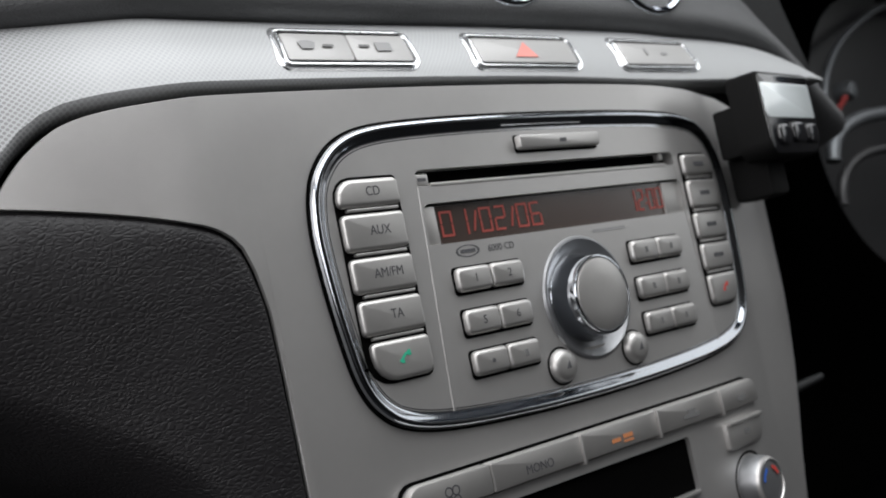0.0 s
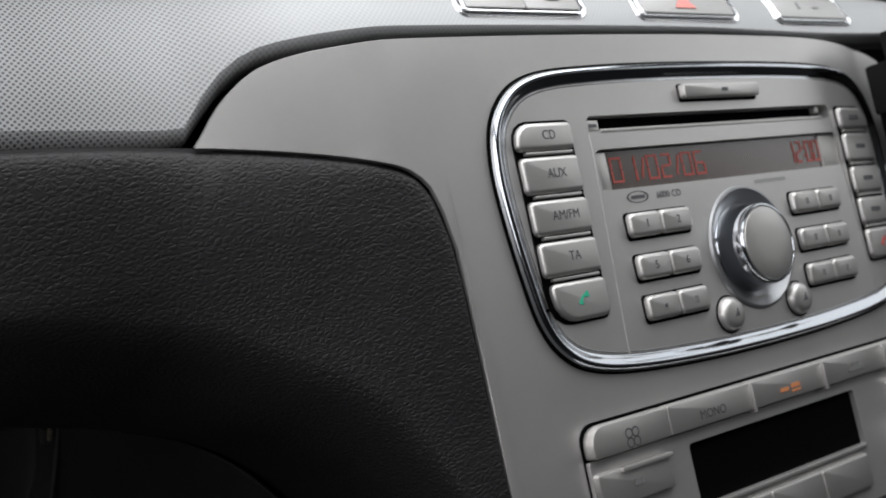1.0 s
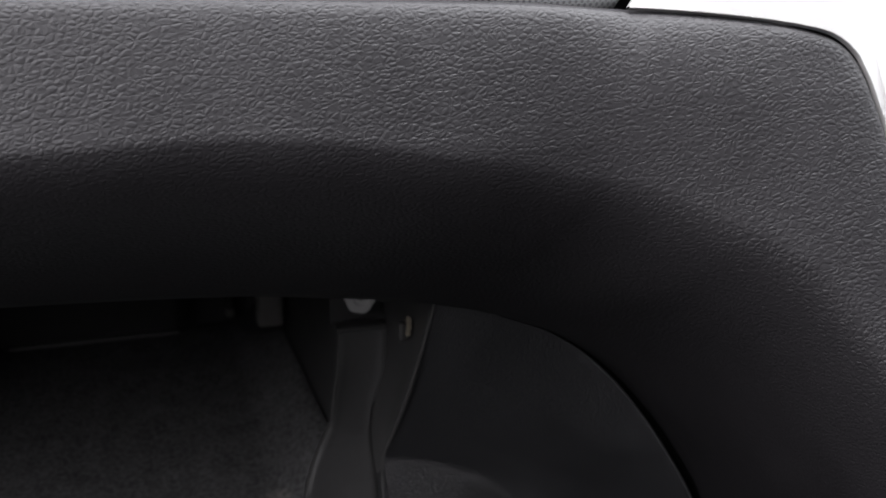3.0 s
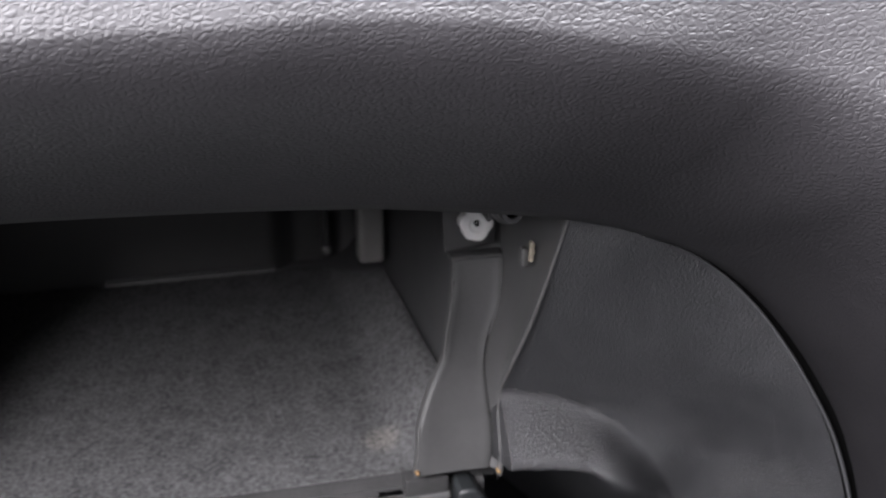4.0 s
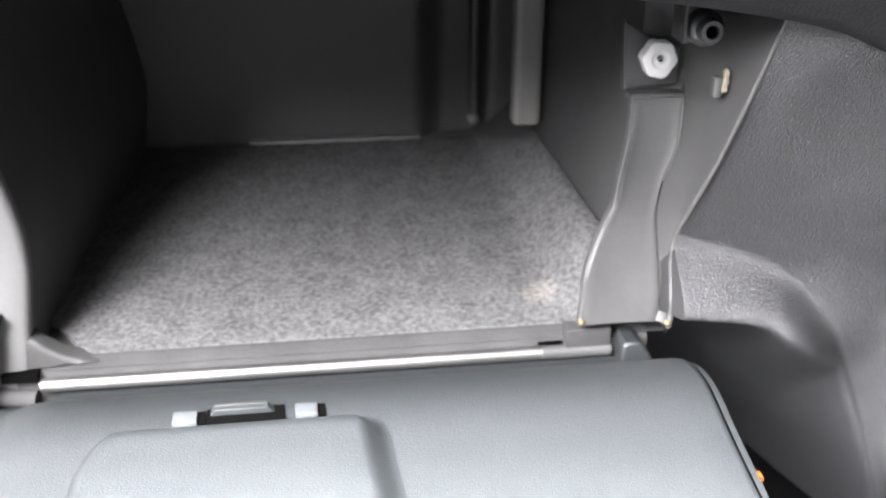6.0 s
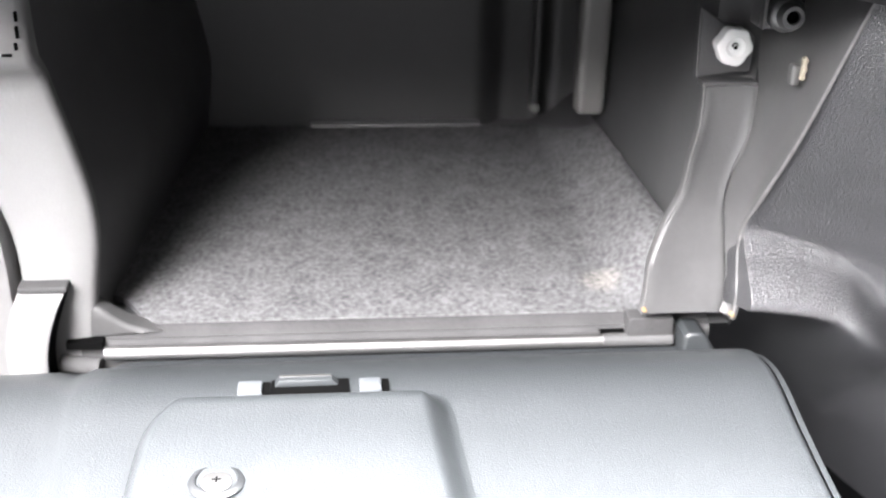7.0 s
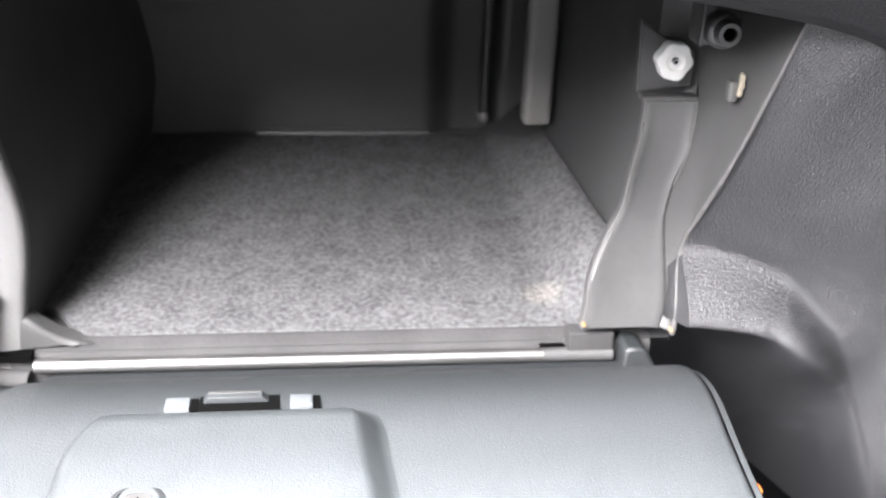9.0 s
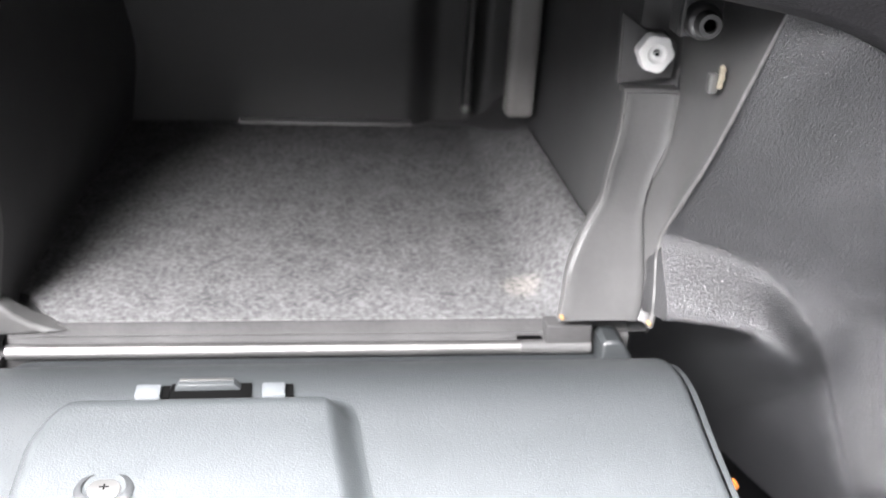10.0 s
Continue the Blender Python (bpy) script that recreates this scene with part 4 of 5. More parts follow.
def build_switches():
    def bar(a, b, c, d):
        return block(a, b, -0.0008, -0.0006, c, d)

    def wedge(x, z, w):
        rim0 = [(x - 0.7 * w, z - 0.0014), (x - w, z + 0.0014), (x - 0.4 * w, z + 0.0022), (x + 0.4 * w, z + 0.0022), (x + w, z + 0.0014), (x + 0.7 * w, z - 0.0014)]
        return prism(rim0, -0.0008, -0.0006)

    mid = 0.0698
    build_switch("windscreen_heater_switch", -0.0416, 0.0098, "pale silver double rocker switch with grey symbols in chrome frame", True, [(wedge(-0.0330, mid, 0.0034), KEY_SHADE), (bar(-0.0268, -0.0226, mid - 0.0004, mid + 0.0006), GREY_MARK), (bar(-0.0120, -0.0076, mid - 0.0002, mid + 0.0008), GREY_MARK), (bar(-0.0050, 0.0016, mid - 0.0018, mid + 0.0020), KEY_SHADE)])
    build_switch("hazard_switch", 0.0418, 0.0948, "pale silver hazard warning switch with a faded red triangle", False, [(prism([(0.0604, mid - 0.0036), (0.0728, mid - 0.0036), (0.0684, mid + 0.0040)], -0.0008, -0.0006), PALE_RED_INK)])
    build_switch("parking_aid_switch", 0.1252, 0.1740, "pale silver blank-fronted switch in a chrome frame", False, [(bar(0.1415, 0.1428, mid - 0.0012, mid + 0.0024), KEY_SHADE), (bar(0.1520, 0.1560, mid - 0.0008, mid + 0.0002), KEY_SHADE)])


def build_display_unit():
    """The small black add-on display clipped to the console's edge, turned a little to the driver."""
    at = CONSOLE @ pose(0.1690, -0.0260, 0.0516, rz=7.4)
    unit = thing("car_kit_display", at, (0.026, 0.012, -0.038), "small black car-kit display with a pale reflective screen on a clip", "car display")
    part("case", prism(rounded(0.0, 0.0525, -0.0370, 0.0, (0.007, 0.010, 0.003, 0.002)), 0.0, 0.0140, 0.0014, 3), CASE, unit, sharp=60)
    part("front_panel", prism(rounded(0.0010, 0.0515, -0.0360, -0.0012, (0.006, 0.009, 0.0025, 0.0015)), -0.0004, 0.001, 0.0004), BLACKGLASS, unit)
    part("screen", prism(rounded(0.0016, 0.0500, -0.0205, -0.0052, (0.0030, 0.0010, 0.0015, 0.0008)), -0.0008, 0.0, 0.0002), SCREEN, unit, "screen with the reflected sky put into its pale colour", sharp=30)
    for x, z, w in ((0.0135, -0.0275, 0.0052), (0.0285, -0.0265, 0.0062), (0.0430, -0.0270, 0.0052)):
        part("button", prism(rounded(x - w, x + w, z - 0.0052, z + 0.0040, (0.0026,) * 4), -0.0022, 0.0, 0.0012, 3), BLACKGLASS, unit)
    part("clip", join([block(0.0060, 0.0190, 0.0135, 0.0265, -0.0330, -0.0110, 0.002), block(0.0150, 0.0330, 0.0100, 0.0290, -0.0520, -0.0300, 0.003)]), CASE, unit)


def build_cluster():
    """Instrument binnacle behind the steering wheel, dim and half hidden."""
    cl = thing("instrument_cluster", CONSOLE, (0.55, 0.16, -0.05), "dark instrument cluster with grey-ringed dial and red needle", "instrument cluster")
    # Near-black sheet stands in for the unlit space behind the instruments.
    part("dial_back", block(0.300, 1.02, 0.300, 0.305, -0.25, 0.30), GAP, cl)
    part("dial_ring", tube([spline([(x, 0.14, z) for x, z in ((0.524, 0.060), (0.527, 0.078), (0.533, 0.094), (0.548, 0.112), (0.576, 0.132), (0.62, 0.151), (0.664, 0.164), (0.73, 0.170))], k / 40) for k in range(41)], 0.0030, 10), RINGGREY, cl, "thin grey dial ring")
    part("dial_face", lathe([(0.0, 0.0105), (0.12, 0.0105)], (0.66, 0.15, 0.06), 48), BLACK, cl)
    part("needle", tube([(0.529, 0.140, 0.066), (0.560, 0.140, 0.085)], [0.0014, 0.0028], 8), NEEDLE, cl, "dark red needle")
    part("needle_hub", lathe([(0.0, -0.006), (0.006, -0.005), (0.008, 0.0), (0.008, 0.008)], (0.566, 0.140, 0.090), 24), RINGGREY, cl)
    part("lower_trim", tube([spline([(x, 0.10, z) for x, z in ((0.447, 0.030), (0.453, 0.042), (0.467, 0.051), (0.486, 0.0565), (0.51, 0.0600), (0.56, 0.0620), (0.62, 0.060))], k / 30) for k in range(31)], 0.0052, 10), RINGGREY, cl, "grey arched trim under the dial")
    # Added bar stands in for a faint glint near the steering column.
    part("column_stalk", tube([(0.322, 0.100, -0.107), (0.345, 0.100, -0.1045), (0.372, 0.100, -0.103)], [0.0016, 0.0030, 0.0022], 10), COLUMN_GLINT, cl, "thin grey bar for a glint beside the steering column")
    part("lower_trim", tube([spline([(x, 0.10, z) for x, z in ((0.447, 0.000), (0.452, 0.014), (0.468, 0.026), (0.499, 0.034), (0.56, 0.036))], k / 20) for k in range(21)], 0.0035, 10), BLACK, cl)


def build_vents():
    for x in (0.079, 0.170):
        v = thing("round_vent", CONSOLE, (x, 0.016, 0.095), "small round chrome-ringed air vent on the upper dashboard", "air vent", group="round vents on the dash")
        part("chrome_ring", lathe([(0.0262, 0.030), (0.0258, 0.0), (0.0250, -0.0012), (0.0235, -0.0018), (0.0218, -0.0008), (0.0212, 0.004)], (x - 0.002, 0.014, 0.1130), 48, 0.9), CHROME, v)
        part("face", lathe([(0.0, 0.003), (0.0214, 0.003)], (x - 0.002, 0.014, 0.1130), 32, 0.9), BLACK, v)


# ---- the glovebox (box axes) ----
JAMB_EDGE = [(-0.05, -0.2160), (0.0, -0.2160), (0.024, -0.2135), (0.049, -0.2103), (0.066, -0.2110), (0.09, -0.2160), (0.118, -0.2225), (0.143, -0.2240), (0.21, -0.2255)]

def mat_z(x, y):
    return 0.0075 + 0.045 * max(0, y) + 0.0230 * ease(0.004, 0.034, x) * ease(0.006, 0.045, y)


def wall_x(y):
    """The box's inner side wall, closing in towards the back."""
    return level([(0.022, 0.0590), (0.034, 0.0440), (0.059, 0.0392), (0.095, 0.0373), (0.136, 0.0354), (0.169, 0.0336), (0.26, 0.030)], y)


def build_glovebox():
    gb = thing("glovebox", BOX, (-0.09, 0.0, -0.01), "open black glovebox with felt-lined floor and charcoal lid hanging down", "glovebox")
    # inner shell: floor under the felt, back, sides, top
    ys = [0.0 + 0.25 * k / 30 for k in range(31)]
    part("tray_floor", grid([[(x, y, mat_z(x, y) - 0.0035) for y in ys] for x in [-0.235 + 0.29 * k / 58 for k in range(59)]]), INSIDE, gb)
    part("back_wall", grid([[(x, 0.236 + 0.012 * ease(-0.030, -0.010, x) * (1 - ease(0.006, 0.020, x)), z) for z in (0.005, 0.05, 0.10, 0.16, 0.22)] for x in [-0.235 + 0.29 * k / 116 for k in range(117)]]), INSIDE, gb)
    part("right_wall", grid([[(wall_x(y) + 0.0006, y, z) for z in (0.0, 0.05, 0.10, 0.16, 0.22)] for y in [0.022 + 0.228 * k / 38 for k in range(39)]]), INSIDE, gb)
    part("left_wall", grid([[(smooth_level(JAMB_EDGE, z) - 0.0012 + 0.1 * y, y + 0.002, z) for z in [-0.005 + 0.225 * k / 24 for k in range(25)]] for y in ys]), INSIDE, gb)
    part("roof", grid([[(x, y, 0.205) for y in (-0.10, 0.0, 0.12, 0.25)] for x in [-0.5 + 0.70 * k / 10 for k in range(11)]]), INSIDE, gb)
    # upright pale strip and rounded post on the right of the back wall
    part("wall_strip", block(0.0153, 0.0312, 0.154, 0.166, 0.0485, 0.200, 0.0044, 5), PALE_STRIP, gb, "paler upright strip in the box corner")
    part("wall_rib", block(0.0040, 0.0085, 0.226, 0.240, 0.026, 0.200, 0.0018, 3), INSIDE, gb)
    part("rib_foot", lathe([(0.0, -0.0016), (0.0020, -0.0012), (0.0031, 0.0), (0.0034, 0.004)], (0.0062, 0.2265, 0.0300), 20), PALE_STRIP, gb)
    part("floor_ledge", block(-0.130, -0.0265, 0.229, 0.236, 0.0160, 0.0200, 0.0014), JAMB, gb)
    # front sill and bright hinge rod
    part("front_sill", grid([[(x, y, z) for y, z in ((0.014, 0.0070), (0.0062, 0.0073), (0.0050, 0.0069), (0.0016, 0.0046), (-0.0010, 0.0028), (-0.0016, 0.0016), (-0.0010, -0.010))] for x in [-0.222 + 0.268 * k / 20 for k in range(21)]]), SILL, gb)
    part("hinge_rod", tube([(-0.2120, -0.0034, -0.0006), (-0.0020, -0.0034, -0.0012)], 0.0029, 16), STEEL, gb, "bright steel hinge rod", sharp=60)
    part("rod_end", tube([(-0.0020, -0.0034, -0.0012), (0.0285, -0.0034, -0.0012)], 0.0031, 12), GREY, gb)
    part("hinge_slot", block(-0.0032, 0.0072, -0.0024, 0.002, -0.0002, 0.0030), GAP, gb)
    part("hinge_slot", block(-0.2270, -0.2125, -0.0050, 0.0018, 0.0022, 0.0052), GAP, gb)
    part("hinge_cheek", block(0.0085, 0.0285, -0.0050, 0.004, -0.0040, 0.0098, 0.0010, 3), SILL, gb)
    # damper arm: flared foot, narrow shank, square head
    LEFT = [(0.0120, 0.0146), (0.0136, 0.0230), (0.0155, 0.0360), (0.0215, 0.0500), (0.0290, 0.0620), (0.0308, 0.0750), (0.0328, 0.0920), (0.0345, 0.1075)]
    RIGHT = [(0.0464, 0.0146), (0.0484, 0.0220), (0.0492, 0.0320), (0.0488, 0.0450), (0.0488, 0.0580), (0.0508, 0.0720), (0.0548, 0.0880), (0.0574, 0.1075)]

    def arm_y(z):
        return smooth_level([(0.0, -0.0130), (0.012, -0.0105), (0.03, -0.0050), (0.050, 0.0026), (0.060, 0.0074), (0.075, 0.0082), (0.091, 0.0068), (0.100, 0.0084), (0.11, 0.0122)], z)

    rows, edge_a = [], []
    for k in range(41):
        t = k / 40
        l, r = spline([(x, 0, z) for x, z in LEFT], t), spline([(x, 0, z) for x, z in RIGHT], t)
        y = arm_y(l.z)
        row = [(l.x - 0.0001, y + 0.0035, l.z), (l.x - 0.0001, y + 0.0020, l.z), (l.x + 0.0008, y + 0.0002, l.z), (l.x + 0.0020, y, l.z)]
        for f in (0.15, 0.3, 0.45, 0.6, 0.75, 0.88):
            q = l.lerp(r, f)
            row.append((q.x, y + (0.0006 + 0.0010 * math.exp(-((q.z - 0.084) / 0.013) ** 2)) * math.sin(math.pi * f), q.z))
        row += [(r.x - 0.0016, y - 0.0002, r.z), (r.x - 0.0006, y + 0.0003, r.z), (r.x, y + 0.0014, r.z)]
        rows.append(row)
        edge_a.append(Vector((r.x - 0.0002, y + 0.0008, r.z)))
    arm = part("damper_arm", grid(rows, back=(0, 0.001, 0)), GREY, gb, "smooth grey plastic stay beside the box opening", sharp=50)
    part("arm_crossbar", block(0.0340, 0.0572, 0.0124, 0.020, 0.1066, 0.1090, 0.0008), GREY, arm)
    part("arm_head", prism([(0.0325, 0.1095), (0.0550, 0.1120), (0.0555, 0.1260), (0.0500, 0.1310), (0.0420, 0.1320), (0.0310, 0.1390)], 0.0175, 0.0215, 0.0010), INSIDE, gb, sharp=50)
    outline = []
    for k in range(60):
        a = 2 * math.pi * k / 60
        r = 0.0072 + 0.0004 * math.cos(6 * a + 0.6) + 0.0007 * math.exp(-((a - 4.75) / 0.35) ** 2)
        outline.append((0.0452 + r * math.cos(a), 0.1236 + 1.03 * r * math.sin(a)))
    nut = part("white_nut", prism(outline, 0.0118, 0.0180, 0.0007, 3), NUT, gb, "white nylon locking nut")
    part("nut_recess", lathe([(0.0040, -0.0006), (0.0030, 0.0), (0.0016, 0.0003), (0.0015, -0.0004), (0.0010, -0.0006), (0.0009, 0.001)], (0.0452, 0.0117, 0.1236), 24), NUT, nut)
    part("nut_hole", lathe([(0.0, -0.0003), (0.0014, -0.0003), (0.0014, 0.001)], (0.0450, 0.0115, 0.1242), 16), GAP, nut)
    # web between the arm and the side panel, with the bolted link above
    edge_a += [Vector((0.0568, 0.0130 + 0.0012 * k, 0.1075 + 0.0075 * k)) for k in range(1, 10)]
    edge_b = [(0.0470, -0.0180, 0.0125), (0.0482, -0.0190, 0.0265), (0.0492, -0.0110, 0.0510), (0.0506, -0.0240, 0.0740), (0.0522, -0.0360, 0.0930), (0.0532, -0.0480, 0.1130), (0.0542, -0.0620, 0.1380), (0.0550, -0.0790, 0.1680)]
    rows, rim = [], []
    for k, a in enumerate(edge_a):
        b = spline(edge_b, k / (len(edge_a) - 1))
        row = [a.lerp(b, f / 10) + Vector((0.0035 * math.sin(math.pi * f / 10), 0, 0)) for f in range(11)]
        rim.append(b + Vector((0.0006, -0.0004, 0)))
        rows.append(row)
    web = part("side_web", grid(rows), GREY, gb, "grey plastic web with a paler edge", sharp=60)
    # Pale bead paints the highlight along the web's edge.
    part("web_edge", tube(rim[3:], [0.0013 - 0.0004 * ease(8, 30, k) for k in range(len(rim) - 3)], 10), EDGE, web, "edge bead coloured pale for its highlight", sharp=60)
    for name, at in (("brass_pin", (0.0130, -0.0108, 0.0168)), ("brass_pin", (0.0474, -0.0205, 0.0190))):
        part(name, lathe([(0.0, -0.0008), (0.0006, -0.0006), (0.0009, 0.0), (0.0009, 0.002)], at, 14), BRASS, web, "small yellowish pin")
    link = part("top_link", prism(rounded(0.0372, 0.0530, 0.1410, 0.1600, (0.0015, 0.004, 0.003, 0.0015)), -0.0300, -0.020, 0.0012), INSIDE, gb)
    part("link_rib", block(0.0372, 0.0384, -0.0325, -0.028, 0.1415, 0.1590, 0.0005), GREY, link)
    bolt = part("bolt", lathe([(0.0022, -0.0004), (0.0026, -0.0016), (0.0040, -0.0016), (0.0046, -0.0006), (0.0050, 0.0020), (0.0062, 0.0030), (0.0066, 0.0045), (0.0066, 0.0100)], (0.0447, -0.0390, 0.1476), 32), BOLT, gb, "dark steel socket bolt")
    part("bolt_socket", lathe([(0.0, 0.002), (0.0024, 0.002), (0.0024, -0.0010)], (0.0447, -0.0390, 0.1476), 6), GAP, bolt)
    part("link_tab", block(0.0524, 0.0557, -0.0295, -0.0250, 0.1198, 0.1276, 0.0012, 3), EDGE, gb, "pale worn tab")
    part("beige_sticker", prism([(0.0550, 0.1226), (0.0561, 0.1222), (0.0570, 0.1230), (0.0566, 0.1248), (0.0575, 0.1262), (0.0569, 0.1280), (0.0574, 0.1296), (0.0563, 0.1312), (0.0552, 0.1304), (0.0555, 0.1268)], -0.0312, -0.0290, 0.0003), BEIGE, gb, "small torn beige sticker")
    # rounded beads on the stay's edges, their highlights put into the pale colour
    for name, pts in (("left_edge", [(x + 0.0003, arm_y(z) + 0.0002, z) for x, z in LEFT]), ("right_edge", [(x - 0.0006, arm_y(z) + 0.0002, z) for x, z in RIGHT[5:]]), ("top_edge", [(0.0342, 0.0126, 0.1078), (0.0450, 0.0126, 0.1080), (0.0570, 0.0126, 0.1080)]), ("head_edge", [(0.0328, 0.0176, 0.1098), (0.0320, 0.0176, 0.1240), (0.0314, 0.0176, 0.1380)])):
        part(name, tube([spline(pts, k / 24) for k in range(25)], 0.0005, 8), EDGE, arm, "edge bead coloured pale for its highlight", sharp=60)
    # striker under the pad's edge
    part("striker", tube([(-0.1268, -0.084, 0.190), (-0.1268, -0.0890, 0.1815), (-0.1262, -0.0900, 0.1795), (-0.1240, -0.0903, 0.1791), (-0.1190, -0.0903, 0.1801), (-0.1175, -0.088, 0.1825)], 0.0008, 10), STEEL, gb, "bent steel latch striker")
    build_lid(gb)
    return gb


LID_LINE = [(-0.0040, -0.0050), (-0.0100, -0.0045), (-0.0220, 0.0005), (-0.0350, 0.0095), (-0.0460, 0.0180), (-0.0560, 0.0228), (-0.0680, 0.0250), (-0.0800, 0.0240), (-0.1000, 0.0190), (-0.1300, 0.0130), (-0.1700, 0.0070), (-0.2100, 0.0030)]


def lid_z(y):
    return level([(a, b) for a, b in reversed(LID_LINE)], y)


def build_lid(gb):
    n = 60
    line = [spline([(0, y, z) for y, z in LID_LINE], k / n) for k in range(n + 1)]
    rows = []
    for x, drop in ((0.0445, 0.0140), (0.0450, 0.0060), (0.0440, 0.0016), (0.0428, 0.0004), (0.0410, 0.0), (0.030, 0.0), (0.0, 0.0), (-0.05, 0.0), (-0.10, 0.0), (-0.15, 0.0), (-0.195, 0.0), (-0.2045, 0.0004), (-0.2090, 0.0022), (-0.2130, 0.0036), (-0.22, 0.0040), (-0.26, 0.0050), (-0.33, 0.0080), (-0.332, 0.02)):
        rows.append([(x, p.y + (0.004 if x < -0.215 else 0), p.z - drop) for p in line])
    lid = part("lid", grid(rows, back=(0, 0, -0.004)), LID, gb, "charcoal plastic lid, inner face up", sharp=55)
    part("lid_rim", grid([[(0.0446, p.y - 0.001, p.z - 0.0015), (0.0470, p.y - 0.001, p.z - 0.0020), (0.0478, p.y - 0.001, p.z - 0.0032), (0.0478, p.y - 0.001, p.z - 0.016)] for p in line[14:]]), LID, lid)
    part("hinge_ear", prism([(0.0310, -0.0060), (0.0470, -0.0060), (0.0445, -0.0010), (0.0405, 0.0052), (0.0380, 0.0068), (0.0325, 0.0068), (0.0310, 0.0050)], -0.0140, 0.0, 0.0018, 3), LID, lid)
    # raised pocket with screw, two pale clips and the latch slot
    cx0, cx1 = -0.1775, -0.0878
    rows = []
    for k in range(41):
        y = -0.0790 - 0.118 * k / 40
        lift = 0.0110 * ease(0, 0.013, -0.0790 - y)
        inset = 0.020 * (1 - math.sqrt(max(0, 1 - (1 - min(1, (-0.0790 - y) / 0.020)) ** 2)))
        round_left = 0.034 * (1 - math.sqrt(max(0, 1 - (1 - min(1, (-0.0790 - y) / 0.032)) ** 2)))
        a, b = cx0 + 0.0015 + round_left - 0.05 * max(0, -0.11 - y), cx1 - inset * 0.35 + 0.10 * max(0, -0.10 - y)
        row = [(a - 0.0065, y, lid_z(y) + 0.0003)]
        for f in range(9):
            w = f / 8
            row.append((a - 0.0065 * math.cos(w * math.pi / 2) , y, lid_z(y) + lift * math.sin(w * math.pi / 2)))
        row += [(a + (b - a) * f / 8, y, lid_z(y) + lift) for f in range(1, 8)]
        for f in range(9):
            w = f / 8
            row.append((b + 0.0125 * w, y, lid_z(y) + lift * (1 - ease(0, 1, w) * 0.97)))
        rows.append(row)
    pocket = part("pocket_cover", grid(rows), LID, lid, "raised rounded cover on the lid", sharp=60)
    # Raised ring coloured dark to paint the shade of a sunk recess.
    part("screw_recess", screw_bm(0.0088, 0.0066, 0.0003), RECESS_SHADE, pocket)
    part("screw", screw_bm(0.0050, 0.0, 0.0), STEEL, pocket, "cross-head screw")
    part("screw_cross", join([block(-0.1537 - a, -0.1537 + a, -0.1270 - b, -0.1270 + b, lid_z(-0.127) + 0.0116, lid_z(-0.127) + 0.01205) for a, b in ((0.0014, 0.0003), (0.0003, 0.0014))]), GAP, pocket)
    for a, b in ((-0.1510, -0.1426), (-0.1086, -0.1008)):
        part("pale_clip", block(a, b, -0.0795, -0.0722, lid_z(-0.076) - 0.001, lid_z(-0.076) + 0.0022, 0.0006), CLIP, lid, "pale plastic clip")
        part("clip_hole", block(b + 0.0003, b + 0.0028, -0.0790, -0.0715, lid_z(-0.076) - 0.001, lid_z(-0.076) + 0.0010), GAP, lid)
    part("latch_slot", block(-0.1395, -0.1122, -0.0800, -0.0705, lid_z(-0.076) - 0.001, lid_z(-0.076) + 0.0010), GAP, lid)
    part("latch_tongue", prism([(-0.1388, lid_z(-0.076)), (-0.1150, lid_z(-0.076)), (-0.1182, lid_z(-0.076) + 0.0034), (-0.1368, lid_z(-0.076) + 0.0034)], -0.0750, -0.0714, 0.0004), LID, lid, "dark latch tongue")
    part("latch_edge", block(-0.1366, -0.1184, -0.0726, -0.0714, lid_z(-0.076) + 0.0033, lid_z(-0.076) + 0.0038, 0.0002), STEEL, lid)


def screw_bm(outer, inner, lift):
    bm = lathe([(outer, 0.0), (outer * 0.9, -0.0006 - lift), (inner if inner else outer * 0.5, -0.0008 - lift), (0.0 if not inner else inner * 0.9, (-0.0009 - lift) if not inner else 0.001)], (0, 0, 0), 32)
    bmesh.ops.rotate(bm, verts=bm.verts, matrix=Matrix.Rotation(radians(-90), 3, "X"))
    bmesh.ops.translate(bm, verts=bm.verts, vec=(-0.1537, -0.1270, lid_z(-0.127) + 0.0111))
    return bm


def build_felt():
    rows = []
    for i in range(81):
        row = []
        for k in range(61):
            f, x0 = k / 60, -0.2135 + 0.2500 * i / 80
            left = ease(-0.2135, -0.19, x0)
            near = 0.0064 + 0.024 * (1 - left) + 0.030 * ease(0.010, 0.030, x0)
            far = 0.232 - 0.058 * ease(0.010, 0.032, x0)
            y = near + (far - near) * f
            x = x0 + (wall_x(y) - 0.0012 - 0.0365) * ease(-0.05, 0.0365, x0)
            row.append((x, y, mat_z(x, y) + 0.0006 * noise.noise(Vector((x * 90, y * 90, 0)))))
        rows.append(row)
    felt = single("felt_mat", grid(rows, back=(0, 0, -0.003)), FELT, BOX, "mottled grey felt mat lining the glovebox floor", "mat", sharp=70)
    return felt


OUTER_EDGE = [(-0.06, -0.2445), (0.0, -0.2440), (0.024, -0.2442), (0.049, -0.2450), (0.071, -0.2505), (0.10, -0.262), (0.13, -0.272), (0.21, -0.290)]


